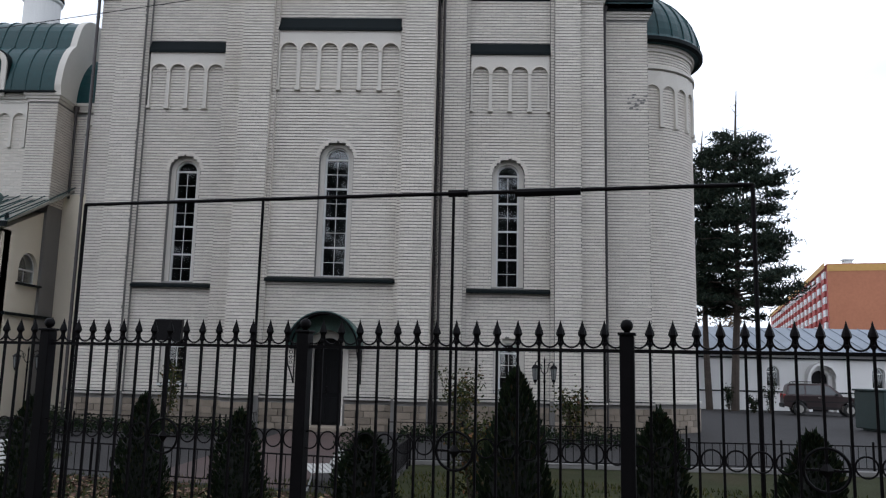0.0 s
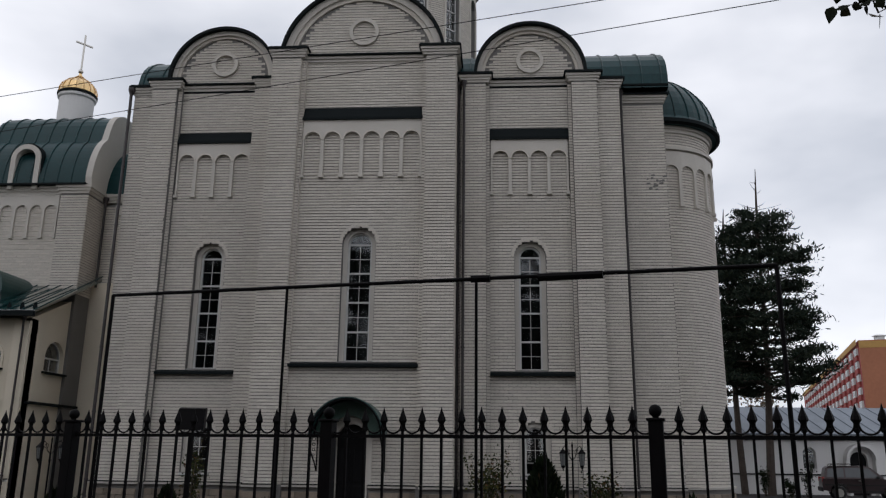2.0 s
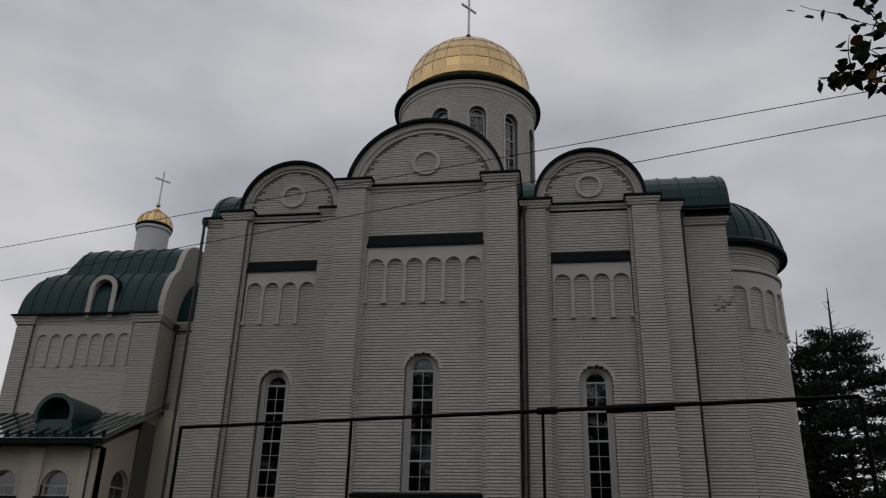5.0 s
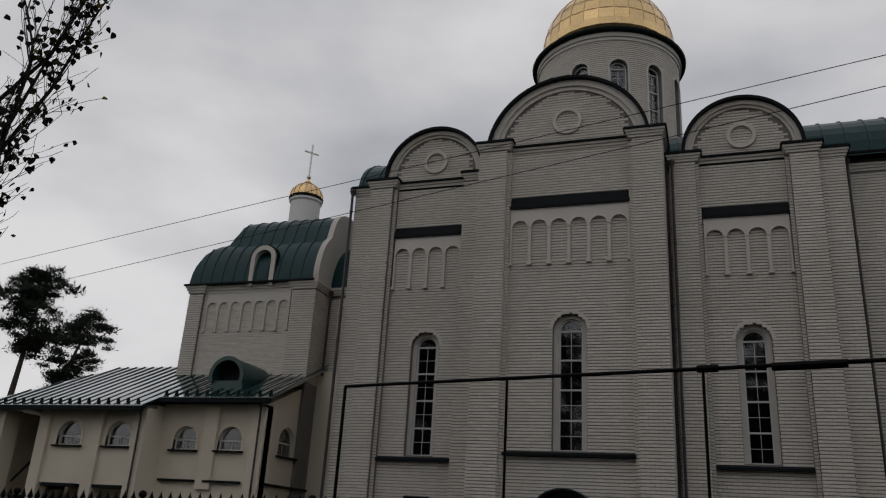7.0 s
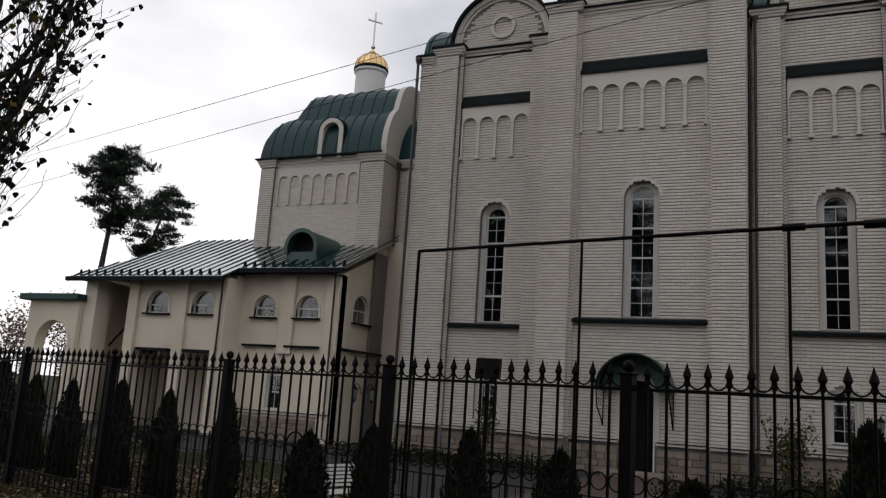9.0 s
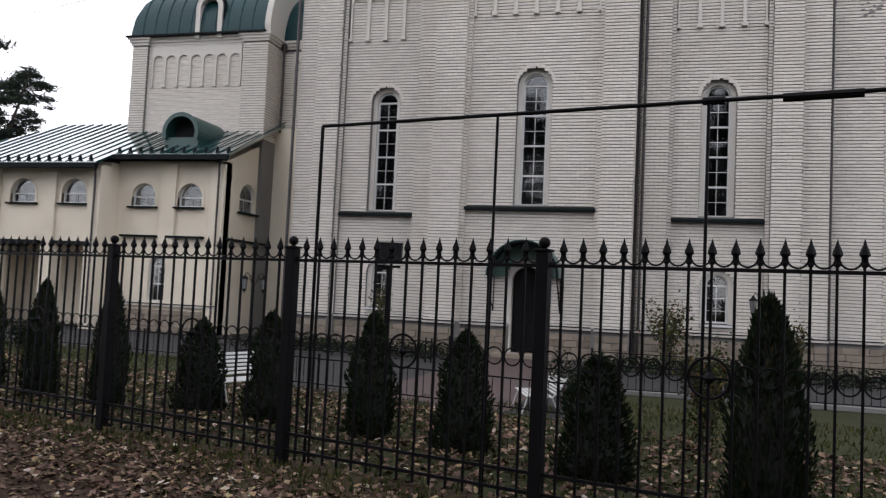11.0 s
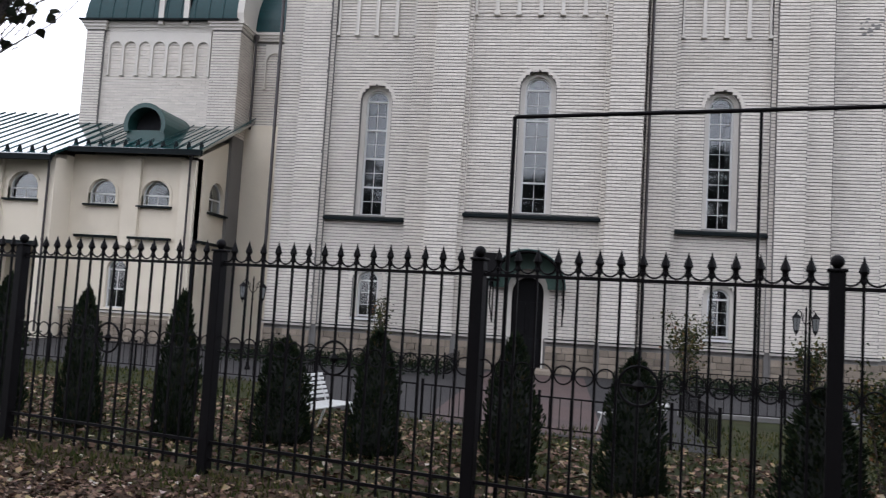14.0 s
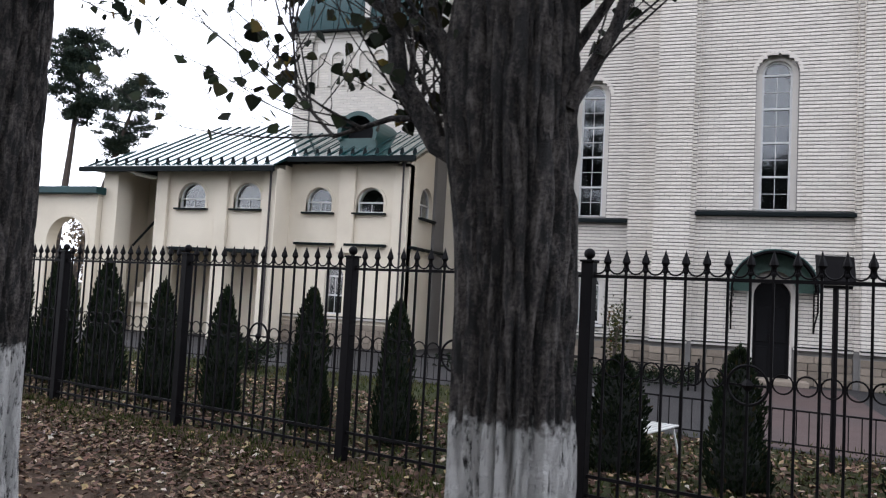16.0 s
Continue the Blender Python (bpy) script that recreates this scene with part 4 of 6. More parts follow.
part("dome_rim", Mesh().lathe([(0.66, 15.62), (0.76, 15.66), (0.77, 15.74), (0.70, 15.78)], CX, CY, 28), DARKTRIM, cd)
cross(nar, CX, CY, 16.82, 1.65, 0.10)
downpipe(nar, -9.93, 3.9, 7.3, 10.4, 0.045)
part("brickwork", nfield, BRICK, nar)["kind"] = "stuff"

# ---------------------------------------------------------------- annex
annex = thing("annex_building", "two-storey cream stucco annex with a green seamed metal roof", "building")


def an(name, mesh, mat=CREAM, label="", parent=None):
    return part(name, mesh, mat, parent or annex, label)


# right front, with two lunette windows and a side wall turned to the church
AH = [(-13.23, 0.46, 4.17, 4.96), (-11.46, 0.46, 4.17, 4.96)]
LH = [(-17.4, 0.52, 4.15, 4.98), (-15.33, 0.5, 4.15, 4.98)]
an("front_wall", wall_with_holes(-14.27, -10.2, 3.2, 5.7, 0.8, 1.2, AH))
an("front_wall", wall_with_holes(-14.27, -10.2, 0.0, 3.2, 0.8, 1.2, [(-12.55, 0.32, 1.0, 2.5)]))
an("front_wall", wall_with_holes(-18.7, -14.27, 2.87, 5.45, 0.0, 0.4, LH))
an("return_wall", Mesh().box(-14.67, -14.27, 0.4, 1.2, 0.0, 5.6))
SWY = 2.35
sw = Mesh()
sw.box(-10.6, -10.2, 0.8, SWY - 0.55, 0, 5.7).box(-10.6, -10.2, SWY + 0.55, 5.6, 0, 5.7).box(-10.6, -10.2, SWY - 0.55, SWY + 0.55, 0, 4.17)
sw2 = Mesh()
sw2.slab([(-0.55, 5.7), (-0.55, 4.62)] + arc(0, 4.62, 0.55, n=14)[1:14] + [(0.55, 4.62), (0.55, 5.7)], 0.0, 0.4)
sw2.v = [(-10.2 - y, SWY + x, z) for x, y, z in sw2.v]
sw.add(sw2.v, sw2.f)
sw.add([(x, y, z) for x in (-10.6, -10.2) for y, z in ((0.8, 5.7), (5.6, 5.7), (5.6, 7.75))], [(0, 1, 2), (5, 4, 3), (0, 3, 4, 1), (1, 4, 5, 2), (2, 5, 3, 0)])
an("side_wall", sw.weld())
an("link_wall", Mesh().box(-10.2, -7.66, 3.9, 4.08, 0.0, 7.45))
an("back_wall", Mesh().box(-21.0, -10.6, 9.0, 9.4, 0.0, 5.5))
an("end_wall", Mesh().box(-21.0, -20.7, 0.46, 9.0, 0.0, 5.4))
an("inner_wall", Mesh().box(-20.9, -14.67, 1.9, 2.1, 0.0, 5.4))
an("soffit", Mesh().box(-18.7, -14.3, 0.4, 1.9, 2.87, 3.0))
for x0, x1, y, top in ((-18.75, -18.3, -0.12, 5.4), (-16.45, -16.0, -0.12, 5.4), (-14.72, -14.25, -0.12, 5.4), (-20.75, -20.15, -0.30, 5.35)):
    an("pier", Mesh().box(x0, x1, y, 0.42, 0.0, top, 0.01))
for x0, x1, y, top in ((-12.5, -11.95, 0.68, 5.6), (-10.66, -10.17, 0.68, 5.6)):
    an("pier", Mesh().box(x0, x1, y, 0.82, 0.0 if x0 > -12 else 2.9, top, 0.01))
for cx, h, s, t in AH:
    arched_window(annex, cx, h, s, t, 0.95, 1, 2, 1, name="lunette_window")
    an("window_surround", arch_trim(cx, h, s, t, 0.08, 0.77, 0.9))
    an("window_sill", Mesh().box(cx - h - 0.1, cx + h + 0.1, 0.66, 0.9, s - 0.06, s - 0.005), DARKTRIM)
    an("ledge", Mesh().box(cx - 0.75, cx + 0.62, 0.64, 0.8, 3.13, 3.2), DARKTRIM)
for cx, h, s, t in LH:
    arched_window(annex, cx, h, s, t, 0.15, 1, 2, 1, name="lunette_window")
    an("window_surround", arch_trim(cx, h, s, t, 0.08, -0.03, 0.1))
    an("window_sill", Mesh().box(cx - h - 0.1, cx + h + 0.1, -0.13, 0.1, s - 0.06, s - 0.005), DARKTRIM)
    # Dark slab added behind the pane to stand for the unlit room.
    an("blank", Mesh().slab([(cx - h, s)] + arc(cx, t - h, h) + [(cx + h, s)], 0.26, 0.28), DARKROOM, "dark slab added behind the glass for the unlit room")
    an("beam", Mesh().box(cx - 0.75, cx + 0.72, -0.06, 0.5, 2.78, 2.88), DARKTRIM)
arched_window(annex, -12.55, 0.32, 1.0, 2.5, 0.95, 2, 2, 1)
turn = Matrix.Translation((-10.2, SWY, 0)) @ Matrix.Rotation(radians(90), 4, "Z")
arched_window(annex, 0.0, 0.55, 4.17, 5.17, 0.15, 1, 2, 1, name="lunette_window", place=lambda p: tuple(turn @ Vector(p)))
an("window_sill", Mesh().box(-10.25, -10.06, SWY - 0.65, SWY + 0.65, 4.1, 4.165), DARKTRIM)
an("ledge", Mesh().box(-10.22, -10.04, 1.0, 3.9, 3.12, 3.2), DARKTRIM)
an("ledge", Mesh().box(-8.75, -7.7, 3.75, 3.9, 3.62, 3.74), DARKTRIM)
# roof: one slope to the street, a hip at the far end
an_roof = Mesh()
cor = [(-21.35, -0.62, 5.34), (-14.1, -0.62, 5.36), (-14.1, 0.25, 5.77), (-9.82, 0.25, 5.77), (-9.82, 5.3, 8.1), (-15.5, 4.2, 7.68), (-19.5, 4.2, 7.68), (-21.35, 8.8, 5.34)]
up = [(x, y, z + 0.09) for x, y, z in cor]
an_roof.add(cor + up, [(8, 9, 10, 11, 12, 13, 14), (8, 14, 15), (0, 6, 5, 4, 3, 2, 1), (0, 7, 6), (0, 1, 9, 8), (1, 2, 10, 9), (2, 3, 11, 10), (3, 4, 12, 11), (7, 0, 8, 15)])
aroof = an("roof", an_roof, WET_ROOF, "dark green standing seam annex roof")
part("roof_back", Mesh().add([(-19.5, 4.2, 7.76), (-9.82, 4.2, 7.76), (-9.82, 9.4, 5.4), (-21.35, 9.4, 5.4)], [(0, 1, 2, 3)]), WET_ROOF, aroof)
seams = Mesh()
for k in range(28):
    x = -21.15 + 0.42 * k
    y0 = -0.62 if x < -14.1 else 0.25
    y1 = 4.2 if x > -19.5 else 4.2 - (-19.5 - x) * 2.5
    if x > -15.5:
        y1 = 2.96 if x < -10.1 else 4.6
    if y1 > y0 + 0.2:
        zz = lambda y: 5.43 + (y + 0.62) * (7.77 - 5.43) / 4.82 + 0.02
        seams.tube([(x, y0, zz(y0)), (x, y1, zz(y1))], 0.02, 5)
part("roof_seams", seams, GREEN_ROOF, aroof)
stop_me = Mesh().slab([(-0.07, 0.0), (-0.02, 0.17), (0.02, 0.17), (0.07, 0.0)], 0.0, 0.05).data("snow_stop", DARKTRIM)
for k in range(28):
    x = -21.0 + 0.41 * k
    y0 = -0.45 if x < -14.1 else 0.42
    z = 5.47 + (y0 + 0.62) * 0.465
    part("snow_stop", stop_me, None, aroof).location = (x, y0, z)
g = Mesh()
for x0, x1, y, z in ((-21.45, -14.05, -0.68, 5.30), (-14.1, -9.8, 0.19, 5.73)):
    g.box(x0, x1, y - 0.04, y + 0.08, z - 0.06, z + 0.10)
part("gutter", g, DARKTRIM, aroof)
# barrel dormer
dm = Mesh().band(arc(-12.2, 6.75, 0.62, 200, -20, 18), arc(-12.2, 6.75, 0.68, 200, -20, 18), 1.15, 3.0)
dm.box(-12.84, -11.56, 1.2, 3.0, 6.15, 6.6)
dormer = part("dormer", dm, GREEN, aroof, "green barrel-shaped dormer with a dark round opening")
part("dormer_rim", Mesh().band(arc(-12.2, 6.75, 0.56, 200, -20, 18), arc(-12.2, 6.75, 0.70, 200, -20, 18), 1.08, 1.16), GREEN, dormer)
# Near-black disc stands in for the shade inside the dormer.
part("dormer_dark_disc", Mesh().slab(arc(-12.2, 6.75, 0.6, 200, -20, 18), 1.7, 1.75), DARKROOM, dormer)
downpipe(annex, -10.32, 0.60, 0.2, 5.6, 0.034)
downpipe(annex, -14.42, -0.18, 0.2, 5.3, 0.034)
# gate wall at the far end
gate = thing("gate_wall", "cream stucco wall with a round archway and green metal coping", "gateway")
part("wall", wall_with_holes(-23.35, -20.76, 0.0, 4.5, -0.50, -0.08, [(-21.95, 0.84, 0.0, 3.74)]), CREAM, gate)
part("arch_band", arch_trim(-21.95, 0.84, 0.0, 3.74, 0.14, -0.53, -0.50), CREAM, gate)
part("coping", Mesh().box(-23.72, -20.62, -0.75, 0.15, 4.5, 4.74, 0.02), GREEN_ROOF, gate)
# stair flight seen in the porch
stair = thing("porch_stair", "grey porch stair with a dark rail inside the annex opening", "stairs")
for i in range(12):
    part("step", Mesh().box(-20.1 + 0.13 * i, -18.8, 0.6, 1.8, 1.0 + 0.17 * i, 1.17 + 0.17 * i), CREAM, stair)
part("rail", Mesh().tube([(-20.1, 0.55, 2.9), (-18.8, 0.55, 4.2)], 0.04, 6), DARKTRIM, stair)
part("understair", Mesh().box(-20.1, -18.8, 0.7, 1.8, 0.0, 1.0), CREAM, stair)

# ---------------------------------------------------------------- street fence
PITCH, FIRST = 2.515, 0.327
GAP = PITCH / 16
FTOP = 1.87
picket = Mesh().box(-0.009, 0.009, -0.009, 0.009, 0.05, 1.93)
picket.lathe([(0.009, 1.90), (0.020, 1.91), (0.020, 1.925), (0.010, 1.935), (0.012, 1.955), (0.034, 1.985), (0.028, 2.01), (0.012, 2.05), (0.001, 2.09)], 0, 0, 6)
picket_me = picket.data("picket", BLACKIRON)
cres = Mesh().torus((0, 0, 1.958), 0.066, 0.0075, 14, 5, 168, 372)
cres_me = cres.data("scroll", BLACKIRON)
ring_me = Mesh().torus((0, 0, 1.15), 0.068, 0.0065, 18, 5).data("ring", BLACKIRON)
med = Mesh().torus((0, 0, 1.12), 0.14, 0.011, 26, 6)
med.box(-0.13, 0.13, -0.007, 0.007, 1.112, 1.128)
med.lathe([(0.002, 1.065), (0.05, 1.12), (0.002, 1.175)], 0, 0, 4)
med_me = med.data("medallion", BLACKIRON)
post = Mesh().box(-0.05, 0.05, -0.05, 0.05, 0.0, 1.98, 0.006).box(-0.062, 0.062, -0.062, 0.062, 1.98, 2.0, 0.005)
post_me = post.data("fence_post", BLACKIRON)
ball_me = Mesh().lathe([(0.02, 1.995), (0.022, 2.012)] + [(0.045 * math.cos(radians(a)), 2.05 + 0.045 * math.sin(radians(a))) for a in range(-60, 90, 15)] + [(0.001, 2.095)], 0, 0, 14).data("ball", BLACKIRON, True)
street_fence = thing("street_fence", "black wrought iron street fence with spear tops and rings", "fence")
panel_me = Mesh().box(0.05, PITCH - 0.05, -0.012, 0.012, FTOP - 0.013, FTOP + 0.013).data("fence_panel", BLACKIRON)
low_me = Mesh().box(0.05, PITCH - 0.05, -0.012, 0.012, -0.013, 0.013).data("low_rail", BLACKIRON)
for k in range(-10, 9):
    fx, fy = by_fence(FIRST + PITCH * k, 0.0)
    ps = part("fence_post", post_me, None, street_fence, "square post with ball cap")
    ps.matrix_basis = pose(fx, fy, 0, 0, 0, FTURN)
    part("ball", ball_me, None, ps)
    fence = part("fence_panel", panel_me, None, street_fence)
    fence.matrix_basis = pose(fx, fy, 0, 0, 0, FTURN)
    for z in (0.28, 0.13):
        part("low_rail", low_me, None, fence).location = (0, 0, z)
    for i in range(1, 16):
        part("picket", picket_me, None, fence).location = (GAP * i, 0, 0)
    for i in range(16):
        part("scroll", cres_me, None, fence).location = (GAP * (i + 0.5), 0, 0)
        if i not in (7, 8):
            part("ring", ring_me, None, fence).location = (GAP * (i + 0.5), 0, 0)
    part("medallion", med_me, None, fence, "iron ring with a diamond boss").location = (GAP * 8, 0, 0)

# gas pipe carried on posts along the fence
gas = thing("gas_pipe", "thin dark overhead gas pipe on slender steel posts", "pipe")
gz = lambda x: 3.135 - 0.014 * (x - 0.53)
gp = lambda x, z: (x, FENCE0 + SLOPE * x + 0.09, z)
part("pipe_run", Mesh().tube([gp(0.53, gz(0.53)), gp(6.05, gz(6.05))], 0.016, 8), BLACKIRON, gas)
for x, r in ((0.53, 0.017), (2.29, 0.012), (3.92, 0.012), (6.05, 0.017)):
    part("post", Mesh().tube([gp(x, 0.0), gp(x, gz(x))], r, 8), BLACKIRON, gas)
part("sleeve", Mesh().tube([gp(4.40, gz(4.40) - 0.01), gp(4.88, gz(4.88) - 0.01)], 0.032, 8), BLACKIRON, gas)
part("sleeve", Mesh().tube([gp(3.88, gz(3.88)), gp(4.03, gz(4.03))], 0.03, 8), BLACKIRON, gas)

# overhead wires
for z0, z1, name in ((7.2, 6.9, "overhead_wire"), (5.7, 7.35, "overhead_wire")):
    w = part(name, Mesh().tube([(-45, *(by_fence(-45 / FX, 3.0)[1:]), z0), (0, by_fence(0, 3.0)[1], (z0 + z1) / 2 - 0.0), (40, by_fence(40 / FX, 3.0)[1], z1)], 0.0055, 5), BLACKIRON)
    tagged(w, "thin black overhead cable crossing the sky", "cable", "overhead cables")


# ---------------------------------------------------------------- plants
def scatter(rng, mesh, centre, normal, size, ratio=0.6, curl=0.15):
    """One leaf: a bent pointed patch of two faces."""
    n = Vector(normal).normalized()
    t = n.orthogonal().normalized()
    t = Matrix.Rotation(rng.uniform(0, 6.28), 3, n) @ t
    b = n.cross(t)
    c = Vector(centre)
    w = size * ratio * 0.5
    mesh.add([c - t * size * 0.5, c + b * w + n * curl * size, c + t * size * 0.5, c - b * w + n * curl * size], [(0, 1, 2), (0, 2, 3)])


def spray(rng, mesh, p, d, size, ratio=0.35):
    """A narrow leaf or tuft standing from p along d."""
    d = Vector(d).normalized()
    s = Matrix.Rotation(rng.uniform(0, 6.28), 3, d) @ d.orthogonal().normalized()
    p = Vector(p)
    mesh.add([p - s * size * ratio * 0.3, p + s * size * ratio * 0.3, p + d * size * 0.55 + s * size * ratio * 0.5, p + d * size, p + d * size * 0.55 - s * size * ratio * 0.5], [(0, 1, 2, 3, 4)])


def thuja_meshes(seed):
    rng = random.Random(seed)
    def radius(h):
        return 0.31 * (1 - h) ** 0.52 * (0.74 + 0.26 * min(h / 0.22, 1.0)) * (1 + 0.09 * math.sin(9 * h + seed))
    # Solid near-black filler puts the shade between sprays into its colour.
    core = Mesh().lathe([(radius(i / 10) * 0.80 + 0.004, 0.03 + 0.93 * i / 10) for i in range(11)], 0, 0, 12).data("thuja_shade_core", THUJACORE)
    leaves = Mesh()
    for i in range(5200):
        h = rng.random() ** 1.25
        a = rng.uniform(0, 2 * math.pi)
        lump = 1 + 0.13 * math.sin(3 * a + 11 * h + seed) + 0.08 * math.sin(7 * a - 19 * h)
        r = radius(h) * lump * rng.uniform(0.72, 1.04)
        p = (r * math.cos(a), r * math.sin(a), 0.02 + 0.95 * h)
        d = (math.cos(a) * 0.75, math.sin(a) * 0.75, rng.uniform(0.5, 1.6))
        spray(rng, leaves, p, d, rng.uniform(0.022, 0.055), 0.42)
    for i in range(10):
        spray(rng, leaves, (rng.uniform(-0.02, 0.02), rng.uniform(-0.02, 0.02), 0.93), (rng.uniform(-0.2, 0.2), rng.uniform(-0.2, 0.2), 1), rng.uniform(0.06, 0.12), 0.3)
    return core, leaves.data("thuja_foliage", THUJA), Mesh().tube([(0, 0, 0), (0, 0, 0.12)], 0.03, 7).data("thuja_stem", BARK)


THUJAS = [thuja_meshes(s) for s in (3, 8, 14)]
# place along x, height, width factor
for k, (x, h, wf) in enumerate(((-14.6, 2.15, 1.2), (-13.4, 2.1, 1.2), (-12.2, 2.05, 1.2), (-10.95, 2.05, 1.2), (-9.75, 1.95, 1.15), (-8.45, 1.68, 0.95), (-7.2, 1.62, 0.95), (-5.72, 1.68, 0.95), (-4.46, 1.58, 0.85), (-3.1, 1.6, 0.85), (-2.05, 1.16, 1.2), (-0.93, 1.32, 1.05), (0.53, 1.38, 1.05), (1.67, 1.25, 1.15), (3.10, 1.13, 1.3), (4.47, 1.72, 1.2), (5.62, 1.42, 1.15), (6.73, 1.30, 1.2), (8.1, 1.4, 1.1), (9.4, 1.3, 1.1))):
    t = thing("thuja", "dark green columnar thuja in the row behind the fence", "conifer", "thujas along the fence")
    yy = FENCE0 + SLOPE * x + (1.8 if -2.5 < x < 2.0 else 1.45 if 2.0 < x < 4.0 else 1.1)
    core, fol, stem = THUJAS[k % 3]
    part("trunk", stem, None, t)
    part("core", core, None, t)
    part("foliage", fol, None, t)
    t.matrix_basis = Matrix.Translation((x, yy, 0)) @ Matrix.Rotation(k * 1.9, 4, "Z") @ Matrix.Diagonal((wf, wf, h, 1))


def pine(name, label, base, height, crown0, spread_r, lean, seed, trunk_r, dead_top=0.0, clumps=170, flat=0.5):
    """A Scots pine: bare tapered stem, limbs, and clouds of needle tufts with gaps."""
    rng = random.Random(seed)
    t = thing(name, label, "pine tree", at=base)
    top = Vector((lean[0], lean[1], height))
    stem = [Vector((lean[0] * q ** 1.3, lean[1] * q ** 1.3, height * q)) + Vector((0.12 * math.sin(5 * q + seed), 0, 0)) for q in [i / 10 for i in range(11)]]
    trunk = Mesh().tube(stem, [trunk_r * (1 - 0.85 * i / 10) + 0.02 for i in range(11)], 9)
    if dead_top:
        trunk.tube([stem[-1], stem[-1] + Vector((0.05, 0, dead_top))], [0.06, 0.02], 5)
        for q in range(6):
            a = rng.uniform(0, 6.28)
            z0 = stem[-1].z + dead_top * rng.uniform(0.05, 0.6)
            trunk.tube([(stem[-1].x, stem[-1].y, z0), (stem[-1].x + 0.6 * math.cos(a), stem[-1].y + 0.6 * math.sin(a), z0 + 0.1)], [0.02, 0.006], 4)
    part("trunk", trunk, BARK, t)
    limbs, crown = Mesh(), Mesh()
    for i in range(clumps):
        q = crown0 + (1 - crown0) * rng.random() ** 0.85
        k = min(int(q * 10), 9)
        p0 = stem[k].lerp(stem[k + 1], q * 10 - k)
        prof = math.sin(math.pi * min(max((q - crown0) / (1.05 - crown0), 0.03), 0.97)) ** 0.6
        a = rng.uniform(0, 2 * math.pi)
        r = spread_r * prof * rng.uniform(0.25, 1.0)
        c = p0 + Vector((r * math.cos(a), r * math.sin(a), rng.uniform(-0.2, 0.35)))
        if i % 2 == 0:
            limbs.tube([p0 - Vector((0, 0, 0.3)), p0.lerp(c, 0.5) - Vector((0, 0, 0.08)), c], [0.07 * (1.1 - q), 0.045 * (1.1 - q), 0.012], 4)
        size = spread_r * rng.uniform(0.12, 0.24)
        for j in range(150):
            off = Vector((rng.gauss(0, size * 0.62), rng.gauss(0, size * 0.62), rng.gauss(0, size * flat * 0.44)))
            spray(rng, crown, c + off, (rng.uniform(-1, 1), rng.uniform(-1, 1), rng.uniform(-0.2, 1.2)), size * rng.uniform(0.4, 0.75), 0.24)
    part("branching", limbs, BARK, t)
    part("crown", crown, NEEDLES, t)
    return t


